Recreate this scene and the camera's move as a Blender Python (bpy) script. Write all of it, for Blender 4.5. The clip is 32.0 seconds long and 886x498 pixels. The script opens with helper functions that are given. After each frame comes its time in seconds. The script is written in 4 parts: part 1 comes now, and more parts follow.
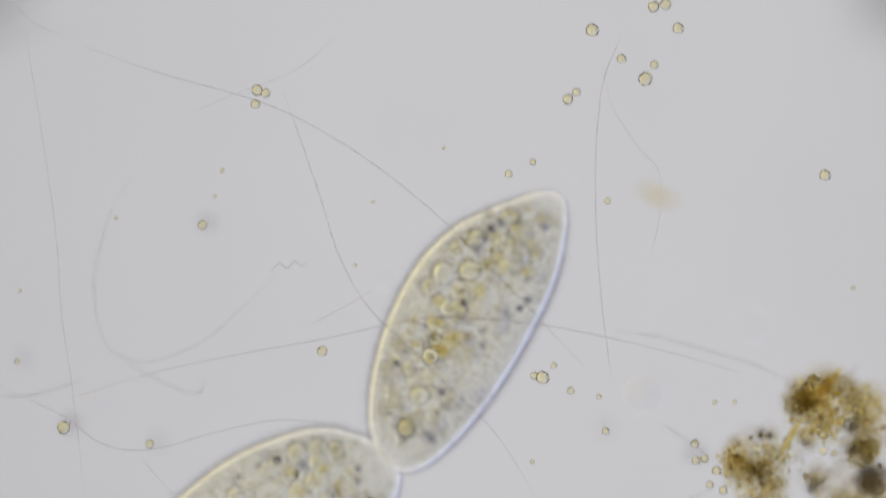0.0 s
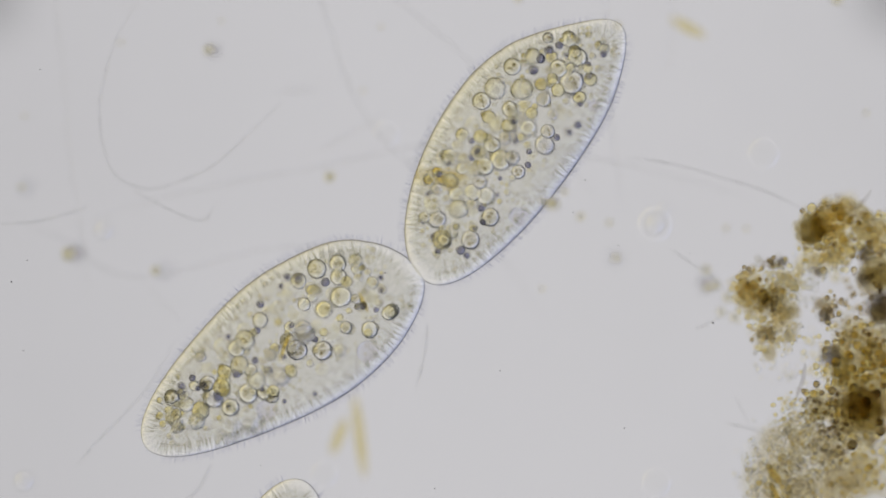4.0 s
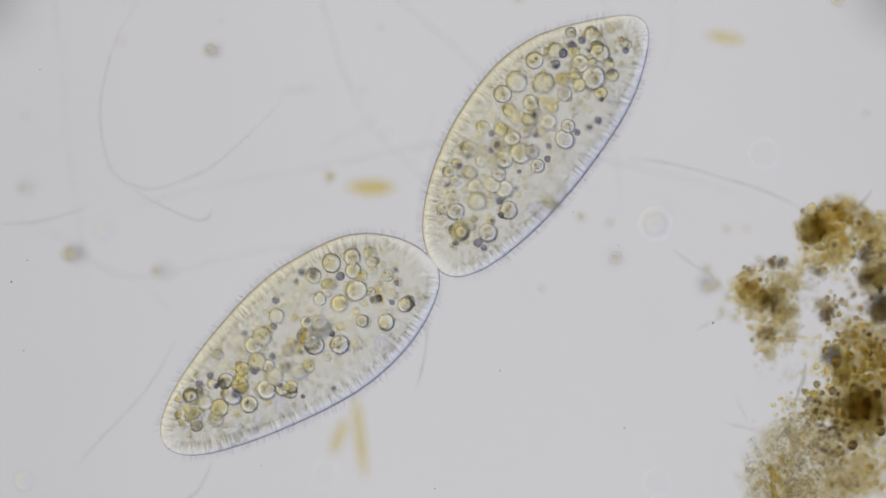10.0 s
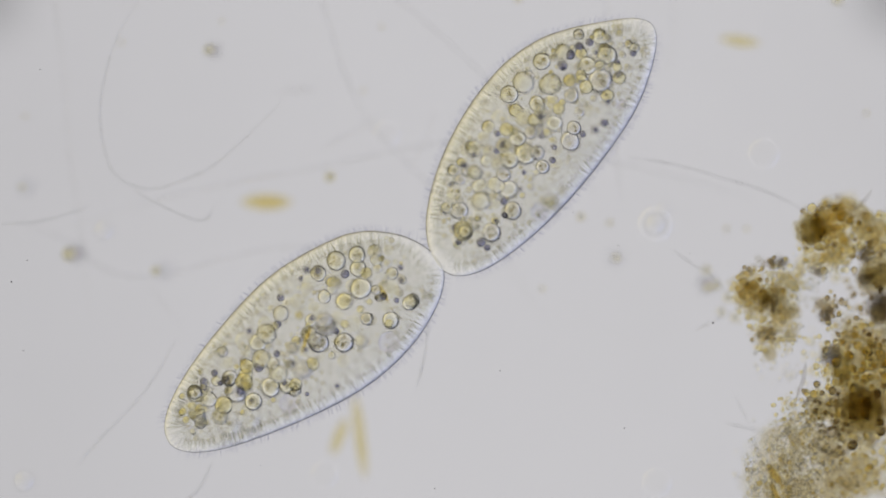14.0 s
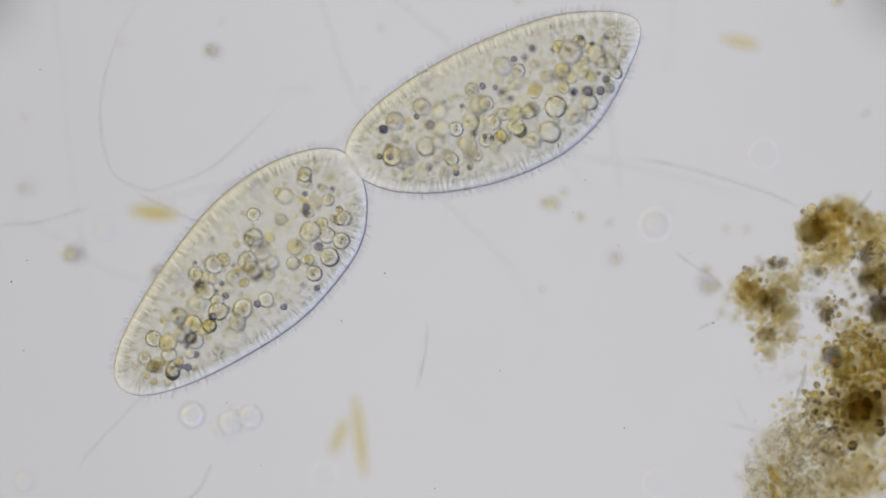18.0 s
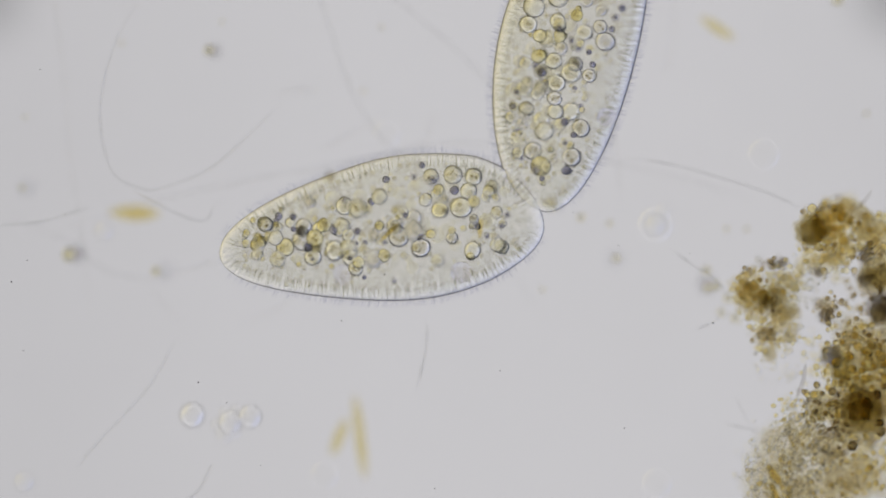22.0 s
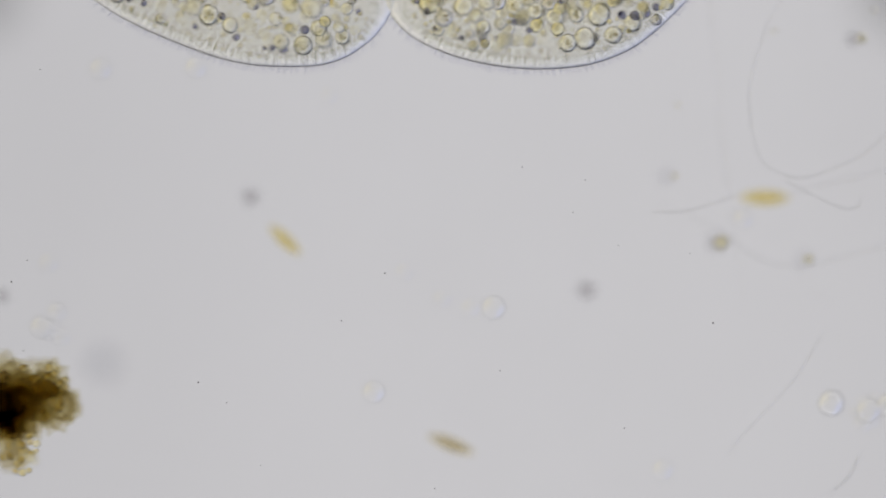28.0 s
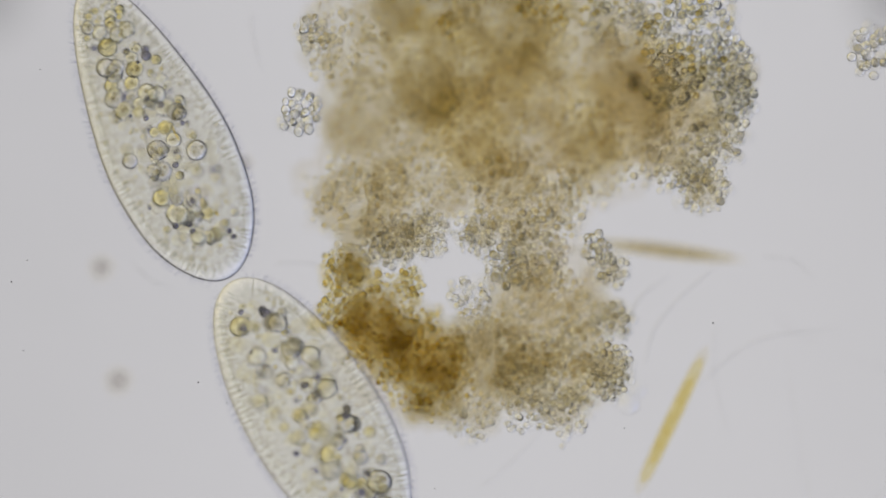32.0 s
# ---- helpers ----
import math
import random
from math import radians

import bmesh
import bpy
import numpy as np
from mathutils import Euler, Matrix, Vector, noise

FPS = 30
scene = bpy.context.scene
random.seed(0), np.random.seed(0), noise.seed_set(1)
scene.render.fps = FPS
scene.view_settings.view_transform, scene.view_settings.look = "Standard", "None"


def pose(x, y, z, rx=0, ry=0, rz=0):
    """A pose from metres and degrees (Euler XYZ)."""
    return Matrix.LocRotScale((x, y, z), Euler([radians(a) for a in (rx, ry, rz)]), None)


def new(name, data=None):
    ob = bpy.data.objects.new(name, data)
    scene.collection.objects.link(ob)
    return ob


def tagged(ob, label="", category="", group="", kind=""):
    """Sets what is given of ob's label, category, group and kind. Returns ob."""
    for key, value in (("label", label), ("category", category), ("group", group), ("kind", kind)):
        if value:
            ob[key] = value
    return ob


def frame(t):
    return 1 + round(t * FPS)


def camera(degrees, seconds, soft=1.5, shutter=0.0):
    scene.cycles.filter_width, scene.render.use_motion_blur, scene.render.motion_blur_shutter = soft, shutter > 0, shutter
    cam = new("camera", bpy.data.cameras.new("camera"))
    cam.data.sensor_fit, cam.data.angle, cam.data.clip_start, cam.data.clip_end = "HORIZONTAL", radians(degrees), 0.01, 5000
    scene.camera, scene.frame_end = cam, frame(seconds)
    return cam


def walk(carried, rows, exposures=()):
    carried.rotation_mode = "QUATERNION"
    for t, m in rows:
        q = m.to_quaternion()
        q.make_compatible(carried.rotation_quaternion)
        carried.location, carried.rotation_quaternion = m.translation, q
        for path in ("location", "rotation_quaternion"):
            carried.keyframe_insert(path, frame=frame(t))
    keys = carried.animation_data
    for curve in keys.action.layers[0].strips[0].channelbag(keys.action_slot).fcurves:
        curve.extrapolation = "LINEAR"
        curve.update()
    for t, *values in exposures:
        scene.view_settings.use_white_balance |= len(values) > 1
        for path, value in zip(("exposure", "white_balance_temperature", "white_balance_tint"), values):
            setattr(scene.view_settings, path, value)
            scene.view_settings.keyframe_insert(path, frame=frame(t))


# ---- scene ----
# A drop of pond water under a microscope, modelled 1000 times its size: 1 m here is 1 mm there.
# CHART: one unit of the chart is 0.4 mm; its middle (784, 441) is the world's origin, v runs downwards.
K = 0.0004
HIGH = 4.485          # the objective stands this far above the plane in focus
UP = 0.078            # upper skin of the water film
LOW = -0.064          # top of the slide


def chart(ox=0, oy=0, lift=0.0):
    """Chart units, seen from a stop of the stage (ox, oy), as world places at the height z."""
    def place(u, v, z=0.0):
        s = K * (HIGH + lift - z) / HIGH
        return Vector((-ox * K + (u - 784) * s, oy * K + (441 - v) * s, z))
    return place


at = chart()


def lie(x, y, turn, roll, z=0.0):
    """A swimming cell's pose: its middle, its heading and its roll about its own length."""
    return Matrix.Translation((x, y, z)) @ Euler((0, 0, radians(turn))).to_matrix().to_4x4() @ Euler((radians(roll), 0, 0)).to_matrix().to_4x4()


# ---- camera: stands over the stage, looks straight down; it rises and sinks to focus, with the shallow depth of a microscope ----
cam = camera(8.0, 32.0, soft=1.7, shutter=0.25)
cam.data.dof.use_dof = True
cam.data.dof.focus_distance = HIGH
cam.data.dof.aperture_fstop = 0.33

walk(cam, [
    (0, pose(0.0056, 0.1236, HIGH + 0.042)), (0.1, pose(0.0060, 0.1020, HIGH + 0.042)), (0.2, pose(0.0064, 0.0812, HIGH + 0.042)), (0.3, pose(0.0068, 0.0588, HIGH + 0.042)),
    (0.4, pose(0.0072, 0.0380, HIGH + 0.042)), (0.5, pose(0.0072, 0.0180, HIGH + 0.042)), (0.6, pose(0.0064, 0.0064, HIGH + 0.041)), (0.7, pose(0.0048, 0.0020, HIGH + 0.038)),
    (0.8, pose(0.0036, 0.0004, HIGH + 0.034)), (1.0, pose(0.0020, 0.0000, HIGH + 0.030)), (1.2, pose(0.0016, 0.0000, HIGH + 0.016)), (1.4, pose(0.0016, 0.0000, HIGH + 0.004)),
    (2, pose(0.0000, 0.0000, HIGH + 0)), (3, pose(-0.0004, 0.0004, HIGH + 0)), (5.5, pose(-0.0008, 0.0008, HIGH + 0)), (15.5, pose(-0.0008, 0.0008, HIGH + 0)),
    (17.5, pose(-0.0008, 0.0012, HIGH + 0)), (24, pose(-0.0008, 0.0012, HIGH + 0)), (24.5, pose(0.0000, 0.0008, HIGH + 0)), (25.0, pose(-0.0240, -0.0008, HIGH + 0)),
    (25.5, pose(-0.0680, -0.0028, HIGH + 0)), (26, pose(-0.1140, -0.0048, HIGH + 0)), (26.5, pose(-0.1460, -0.0064, HIGH + 0)), (26.7, pose(-0.1824, -0.0064, HIGH + 0)),
    (26.8, pose(-0.2024, -0.0056, HIGH + 0)), (26.9, pose(-0.2260, -0.0048, HIGH + 0)), (27.0, pose(-0.2340, -0.0048, HIGH + 0)), (27.1, pose(-0.2448, -0.0048, HIGH + 0)),
    (27.2, pose(-0.2704, -0.0048, HIGH + 0)), (27.3, pose(-0.2984, -0.0048, HIGH + 0)), (27.4, pose(-0.3268, -0.0048, HIGH + 0)), (27.5, pose(-0.3468, -0.0052, HIGH + 0)),
    (27.6, pose(-0.3628, -0.0056, HIGH + 0)), (27.7, pose(-0.3852, -0.0060, HIGH + 0)), (27.8, pose(-0.4032, -0.0064, HIGH + 0)), (27.9, pose(-0.4240, -0.0068, HIGH + 0)),
    (28, pose(-0.4584, -0.0072, HIGH + 0)), (28.1, pose(-0.4856, -0.0080, HIGH + 0)), (28.2, pose(-0.5000, -0.0084, HIGH + 0)), (28.3, pose(-0.5032, -0.0088, HIGH + 0)),
    (28.5, pose(-0.5056, -0.0088, HIGH + 0)), (28.8, pose(-0.5072, -0.0048, HIGH - 0.018)), (28.9, pose(-0.5104, 0.0032, HIGH - 0.024)), (29.0, pose(-0.5164, 0.0368, HIGH - 0.024)),
    (29.1, pose(-0.5200, 0.0540, HIGH - 0.024)), (29.2, pose(-0.5216, 0.0720, HIGH - 0.024)), (29.3, pose(-0.5228, 0.0884, HIGH - 0.024)), (29.4, pose(-0.5240, 0.1032, HIGH - 0.024)),
    (29.5, pose(-0.5244, 0.1360, HIGH - 0.024)), (29.6, pose(-0.5248, 0.1740, HIGH - 0.024)), (29.7, pose(-0.5256, 0.2140, HIGH - 0.024)), (29.8, pose(-0.5272, 0.2652, HIGH - 0.024)),
    (29.9, pose(-0.5288, 0.3028, HIGH - 0.024)), (30, pose(-0.5300, 0.3200, HIGH - 0.024)), (30.5, pose(-0.5300, 0.3224, HIGH - 0.015)), (31, pose(-0.5308, 0.3352, HIGH - 0.002)),
    (31.5, pose(-0.5300, 0.3404, HIGH + 0)), (32, pose(-0.5276, 0.3400, HIGH + 0)),
])

# ---- light: the field lens of the lamp under the stage, and the dim room ----
world = bpy.data.worlds.new("room")
scene.world = world
world.use_nodes = True
world.node_tree.nodes["Background"].inputs[0].default_value = (0.92, 0.95, 1.0, 1)
world.node_tree.nodes["Background"].inputs[1].default_value = 0.16
scene.cycles.transparent_max_bounces = 64
scene.cycles.transmission_bounces = 48
scene.cycles.max_bounces = 56


# ---- materials ----
def nodes_of(name):
    m = bpy.data.materials.new(name)
    m.use_nodes = True
    n = m.node_tree.nodes
    n.clear()
    out = n.new("ShaderNodeOutputMaterial")
    return m, n, m.node_tree.links, out


def speckle(n, l, a, b, size, lo=0.35, hi=0.65, detail=4.0, rand=0.0):
    """A colour that wanders between a and b in spots of about size metres."""
    co = n.new("ShaderNodeTexCoord")
    tex = n.new("ShaderNodeTexNoise")
    tex.inputs["Scale"].default_value = 1.0 / size
    tex.inputs["Detail"].default_value = detail
    l.new(co.outputs["Object"], tex.inputs["Vector"])
    fine = n.new("ShaderNodeTexNoise")
    fine.inputs["Scale"].default_value = 5.0 / size
    fine.inputs["Detail"].default_value = 2.0
    l.new(co.outputs["Object"], fine.inputs["Vector"])
    add = n.new("ShaderNodeMath")
    add.operation = "MULTIPLY_ADD"
    l.new(fine.outputs["Fac"], add.inputs[0])
    add.inputs[1].default_value = 0.35
    l.new(tex.outputs["Fac"], add.inputs[2])
    rng = n.new("ShaderNodeMapRange")
    rng.inputs["From Min"].default_value = lo + 0.17
    rng.inputs["From Max"].default_value = hi + 0.17
    last = add.outputs[0]
    if rand:
        isl = n.new("ShaderNodeNewGeometry")
        more = n.new("ShaderNodeMath")
        more.operation = "MULTIPLY_ADD"
        l.new(isl.outputs["Random Per Island"], more.inputs[0])
        more.inputs[1].default_value = rand
        l.new(last, more.inputs[2])
        sub = n.new("ShaderNodeMath")
        sub.operation = "SUBTRACT"
        l.new(more.outputs[0], sub.inputs[0])
        sub.inputs[1].default_value = rand / 2
        last = sub.outputs[0]
    l.new(last, rng.inputs["Value"])
    mix = n.new("ShaderNodeMix")
    mix.data_type = "RGBA"
    mix.inputs["A"].default_value = (*a, 1)
    mix.inputs["B"].default_value = (*b, 1)
    l.new(rng.outputs["Result"], mix.inputs["Factor"])
    return mix.outputs["Result"]


def clear(name, a, b, size, ior, rough=0.0, rand=0.0):
    """A see-through living stuff that bends the light like a drop in water."""
    m, n, l, out = nodes_of(name)
    sh = n.new("ShaderNodeBsdfRefraction")
    sh.inputs["IOR"].default_value = ior
    sh.inputs["Roughness"].default_value = rough
    l.new(speckle(n, l, a, b, size, rand=rand), sh.inputs["Color"])
    l.new(sh.outputs[0], out.inputs["Surface"])
    return m


def stain(name, a, b, size, lo=0.35, hi=0.65, rand=0.0):
    """Thin stuff that swallows a part of the light."""
    m, n, l, out = nodes_of(name)
    sh = n.new("ShaderNodeBsdfTransparent")
    col = speckle(n, l, a, b, size, lo, hi, rand=rand)
    l.new(col, sh.inputs["Color"])
    l.new(sh.outputs[0], out.inputs["Surface"])
    return m


def math_nodes(n, l):
    """Two small helpers for a material: a soft step and a product."""
    def step(source, a, b, lo, hi):
        r = n.new("ShaderNodeMapRange")
        r.interpolation_type = "SMOOTHSTEP"
        for key, value in (("From Min", a), ("From Max", b), ("To Min", lo), ("To Max", hi)):
            r.inputs[key].default_value = value
        l.new(source, r.inputs["Value"])
        return r.outputs["Result"]

    def times(a, b):
        k = n.new("ShaderNodeMath")
        k.operation = "MULTIPLY"
        l.new(a, k.inputs[0])
        l.new(b, k.inputs[1])
        return k.outputs[0]
    return step, times


def lens_light(name, colour, strength):
    """The lamp's filament disc: even in its middle, then an added brighter ring, dimming to a weak skirt; warmer to one
    side and bluer to the other to colour the edges.
    """
    m, n, l, out = nodes_of(name)
    step, times = math_nodes(n, l)
    sh, co, ln = n.new("ShaderNodeEmission"), n.new("ShaderNodeTexCoord"), n.new("ShaderNodeVectorMath")
    ln.operation = "LENGTH"
    l.new(co.outputs["Object"], ln.inputs[0])
    r = ln.outputs["Value"]
    tilt = n.new("ShaderNodeVectorMath")
    tilt.operation = "DOT_PRODUCT"
    l.new(co.outputs["Object"], tilt.inputs[0])
    tilt.inputs[1].default_value = (0.85, -0.53, 0)
    # the 1.45 ring is added so that bent rays give bright rims
    core = times(times(step(r, 0.30, 0.42, strength, strength * 1.45), step(r, 0.50, 0.78, 1.0, 0.13)), step(r, 1.0, 1.8, 1.0, 0.5))
    # extra one-sided glow, added for golden edges
    glow = times(times(step(r, 0.50, 0.80, 0.0, strength * 0.26), step(r, 0.95, 1.7, 1.0, 0.0)), step(tilt.outputs["Value"], 0.05, 0.5, 0.0, 1.0))
    both = n.new("ShaderNodeMath")
    both.operation = "ADD"
    l.new(core, both.inputs[0])
    l.new(glow, both.inputs[1])
    light = both.outputs[0]
    tint = n.new("ShaderNodeMix")
    tint.data_type = "RGBA"
    tint.inputs["A"].default_value = (colour[0] * 0.85, colour[1] * 0.93, colour[2] * 1.26, 1)
    tint.inputs["B"].default_value = (colour[0] * 1.15, colour[1] * 1.07, colour[2] * 0.74, 1)
    sides = n.new("ShaderNodeMath")
    sides.operation = "ADD"
    l.new(step(tilt.outputs["Value"], -0.5, -0.22, 0.0, 0.5), sides.inputs[0])
    l.new(step(tilt.outputs["Value"], 0.22, 0.5, 0.0, 0.5), sides.inputs[1])
    l.new(sides.outputs[0], tint.inputs["Factor"])
    l.new(tint.outputs["Result"], sh.inputs["Color"])
    l.new(light, sh.inputs["Strength"])
    l.new(sh.outputs[0], out.inputs["Surface"])
    return m


def condenser_glass(name):
    """Clear lens glass; its tint carries the light's falloff to the sides and two dark corners."""
    m, n, l, out = nodes_of(name)
    step, times = math_nodes(n, l)
    sh, co, xyz = n.new("ShaderNodeBsdfRefraction"), n.new("ShaderNodeTexCoord"), n.new("ShaderNodeSeparateXYZ")
    sh.inputs["IOR"].default_value = 1.5
    sh.inputs["Roughness"].default_value = 0.0
    l.new(co.outputs["Object"], xyz.inputs[0])
    # uneven light of the field, painted as grey towards both sides
    falloff = times(step(xyz.outputs["X"], -0.36, -0.03, 0.965, 1.0), step(xyz.outputs["X"], 0.2, 0.36, 1.0, 0.985))
    # corner vignetting, painted as two soft dark spots
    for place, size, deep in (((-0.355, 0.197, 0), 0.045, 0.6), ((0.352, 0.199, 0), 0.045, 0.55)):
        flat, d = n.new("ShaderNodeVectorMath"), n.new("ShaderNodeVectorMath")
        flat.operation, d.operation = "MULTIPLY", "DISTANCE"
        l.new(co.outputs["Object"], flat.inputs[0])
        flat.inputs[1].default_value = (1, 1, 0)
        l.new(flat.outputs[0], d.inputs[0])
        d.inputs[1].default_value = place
        falloff = times(falloff, step(d.outputs["Value"], 0.0, size, deep, 1.0))
    grey = n.new("ShaderNodeCombineColor")
    for k in range(3):
        l.new(falloff, grey.inputs[k])
    l.new(grey.outputs[0], sh.inputs["Color"])
    l.new(sh.outputs[0], out.inputs["Surface"])
    return m


def matt(name, a, b, size, rough=0.6):
    m, n, l, out = nodes_of(name)
    sh = n.new("ShaderNodeBsdfPrincipled")
    sh.inputs["Roughness"].default_value = rough
    l.new(speckle(n, l, a, b, size), sh.inputs["Base Color"])
    l.new(sh.outputs[0], out.inputs["Surface"])
    return m


LAMP = lens_light("lamp_light", (0.985, 0.97, 1.0), 0.587)
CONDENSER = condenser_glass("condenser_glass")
HOUSING = matt("black_housing", (0.02, 0.02, 0.02), (0.035, 0.033, 0.03), 0.2)
GLASS = stain("slide_glass", (0.995, 0.995, 0.995), (0.985, 0.985, 0.985), 0.12)
PELLICLE = clear("pellicle", (1.0, 1.0, 0.985), (0.965, 0.965, 0.942), 0.0014, 1.026)
ENDO = stain("endoplasm", (1.0, 0.999, 0.995), (0.968, 0.964, 0.947), 0.0045)
ROD = stain("trichocyst", (0.945, 0.945, 0.92), (0.88, 0.88, 0.85), 0.004)
CILIA = stain("cilia", (0.92, 0.92, 0.95), (0.85, 0.85, 0.90), 0.01)
GRAIN = clear("cell_grain", (0.93, 0.925, 0.87), (0.99, 0.98, 0.94), 0.004, 1.03, rand=0.5)
V_CLEAR = clear("vacuole_clear", (1.0, 1.0, 0.97), (0.96, 0.95, 0.90), 0.002, 1.062)
V_GREY = clear("vacuole_grey", (0.98, 0.98, 0.985), (0.89, 0.885, 0.88), 0.002, 1.064)
V_YELLOW = clear("vacuole_yellow", (1.0, 0.993, 0.915), (0.965, 0.92, 0.70), 0.002, 1.062)
V_DARK = clear("crystal_dark", (0.72, 0.72, 0.80), (0.52, 0.52, 0.62), 0.003, 1.09)
V_LILAC = clear("water_vacuole", (0.985, 0.98, 1.0), (0.95, 0.95, 0.99), 0.01, 0.987)
FOOD = stain("food_stain", (0.93, 0.91, 0.84), (0.80, 0.78, 0.70), 0.003)
AMBER = stain("diatom_amber", (0.99, 0.972, 0.89), (0.97, 0.945, 0.80), 0.006)
AMBER_DEEP = stain("diatom_deep", (0.99, 0.962, 0.83), (0.96, 0.915, 0.71), 0.006)
AMBER_BROWN = stain("diatom_brown", (0.94, 0.91, 0.82), (0.85, 0.815, 0.70), 0.006)
DIATOM_SHELL = stain("diatom_shell", (0.99, 0.98, 0.95), (0.975, 0.96, 0.91), 0.008)
FOOD_BALL = stain("food_ball", (1.0, 0.995, 0.965), (0.95, 0.938, 0.885), 0.0014)
PALE_SPECK = stain("speck_pale", (0.992, 0.992, 0.992), (0.978, 0.978, 0.982), 0.01)
SPECK = stain("speck", (0.95, 0.945, 0.94), (0.90, 0.895, 0.90), 0.01)
GROOVE = clear("mouth_groove", (0.985, 0.98, 0.96), (0.93, 0.92, 0.89), 0.005, 1.02)
SHEATH = stain("slime_sheath", (0.997, 0.993, 0.982), (0.993, 0.987, 0.97), 0.008)
SHEATH_GREY = stain("grey_sheath", (0.992, 0.992, 0.992), (0.985, 0.985, 0.988), 0.008)
THREAD = clear("thread", (0.96, 0.96, 0.96), (0.90, 0.90, 0.90), 0.02, 1.08)
THREAD_FAINT = clear("thread_faint", (0.985, 0.985, 0.985), (0.95, 0.95, 0.95), 0.02, 1.045)
# yellow tint that imitates the lens's golden colour fringe round a cell
FRINGE = stain("edge_fringe", (0.999, 0.995, 0.982), (0.995, 0.989, 0.966), 0.01)
ALGA = clear("alga_pale", (1.0, 0.985, 0.90), (0.90, 0.86, 0.66), 0.006, 1.07)
DUST = matt("dust", (0.03, 0.03, 0.03), (0.05, 0.05, 0.05), 0.01)
THREAD_PALE = clear("thread_pale", (0.97, 0.97, 0.97), (0.92, 0.92, 0.92), 0.02, 1.065)
GRANULE = clear("granule_pale", (1.0, 0.996, 0.972), (0.955, 0.943, 0.895), 0.006, 1.06, rand=0.6)
GRANULE_BLUE = clear("granule_blue", (1.0, 1.0, 0.985), (0.95, 0.945, 0.91), 0.006, 1.07, rand=0.6)
GRANULE_AMBER = clear("granule_amber", (0.998, 0.975, 0.86), (0.935, 0.885, 0.68), 0.006, 1.058, rand=0.6)
GRANULE_DARK = clear("granule_dark", (0.92, 0.87, 0.72), (0.72, 0.66, 0.53), 0.006, 1.065, rand=0.6)
MASS = stain("flock_mass", (0.988, 0.983, 0.966), (0.95, 0.938, 0.898), 0.018, lo=0.4, hi=0.6)
MASS_FILM = stain("flock_film", (0.992, 0.987, 0.974), (0.977, 0.968, 0.945), 0.018, lo=0.3, hi=0.7)
MASS_PALE = stain("flock_pale", (0.997, 0.995, 0.988), (0.975, 0.968, 0.945), 0.018, lo=0.4, hi=0.6)
MASS_DARK = stain("flock_dark", (0.955, 0.943, 0.895), (0.905, 0.885, 0.81), 0.014, lo=0.4, hi=0.6)
GRANULE_SOFT = clear("granule_soft", (1.0, 0.994, 0.965), (0.955, 0.937, 0.87), 0.006, 1.045, rand=0.6)
MASS_GOLD = stain("flock_gold", (0.993, 0.986, 0.96), (0.968, 0.953, 0.905), 0.018, lo=0.4, hi=0.6)
MASS_SLATE = stain("flock_slate", (0.95, 0.945, 0.938), (0.875, 0.868, 0.862), 0.014, lo=0.4, hi=0.6)
MASS_AMBER = stain("flock_amber", (0.999, 0.994, 0.972), (0.984, 0.972, 0.925), 0.016, lo=0.4, hi=0.6)
V_FAINT = clear("vacuole_faint", (1.0, 1.0, 0.985), (0.965, 0.955, 0.91), 0.003, 1.016)
DROPLET = clear("droplet", (1.0, 1.0, 0.995), (0.99, 0.99, 0.985), 0.01, 1.055)
DROPLET_FAINT = clear("droplet_faint", (1.0, 1.0, 0.998), (0.992, 0.992, 0.99), 0.01, 1.014)


# ---- mesh helpers ----
def link(name, bm, material, smooth=True):
    me = bpy.data.meshes.new(name)
    bm.to_mesh(me)
    bm.free()
    if smooth:
        me.polygons.foreach_set("use_smooth", [True] * len(me.polygons))
    me.materials.append(material)
    return me


def part(name, bm, material, parent=None, label="", m=None, kind=""):
    """Links a bmesh, or a mesh that is shared, as one object under a thing."""
    me = bm if isinstance(bm, bpy.types.Mesh) else link(name, bm, material)
    ob = new(name, me)
    ob.parent = parent
    if m is not None:
        ob.matrix_basis = m
    return tagged(ob, label=label, kind=kind)


def empty(name, place, label, category, group="", kind=""):
    ob = new(name)
    ob.empty_display_size = 0.01
    ob.matrix_basis = place if isinstance(place, Matrix) else Matrix.Translation(place)
    return tagged(ob, label, category, group, kind)


def ball(r=1.0, sub=2, rough=0.0, size=1.0, flat=(1, 1, 1), seed=0):
    """A rounded lump; rough: how far its skin wanders, in radii."""
    bm = bmesh.new()
    bmesh.ops.create_icosphere(bm, subdivisions=sub, radius=1.0)
    off = Vector((seed * 7.3, seed * 3.1, seed * 1.7))
    for v in bm.verts:
        d = 1.0
        if rough:
            d += rough * noise.fractal(v.co * size + off, 0.9, 2.0, 3)
        v.co = Vector((v.co.x * flat[0], v.co.y * flat[1], v.co.z * flat[2])) * (d * r)
    return bm


TEMPLATE = {}


def template(sub):
    if sub not in TEMPLATE:
        bm = ball(1.0, sub)
        bm.verts.ensure_lookup_table()
        TEMPLATE[sub] = (np.array([v.co[:] for v in bm.verts]), np.array([[v.index for v in f.verts] for f in bm.faces]))
        bm.free()
    return TEMPLATE[sub]


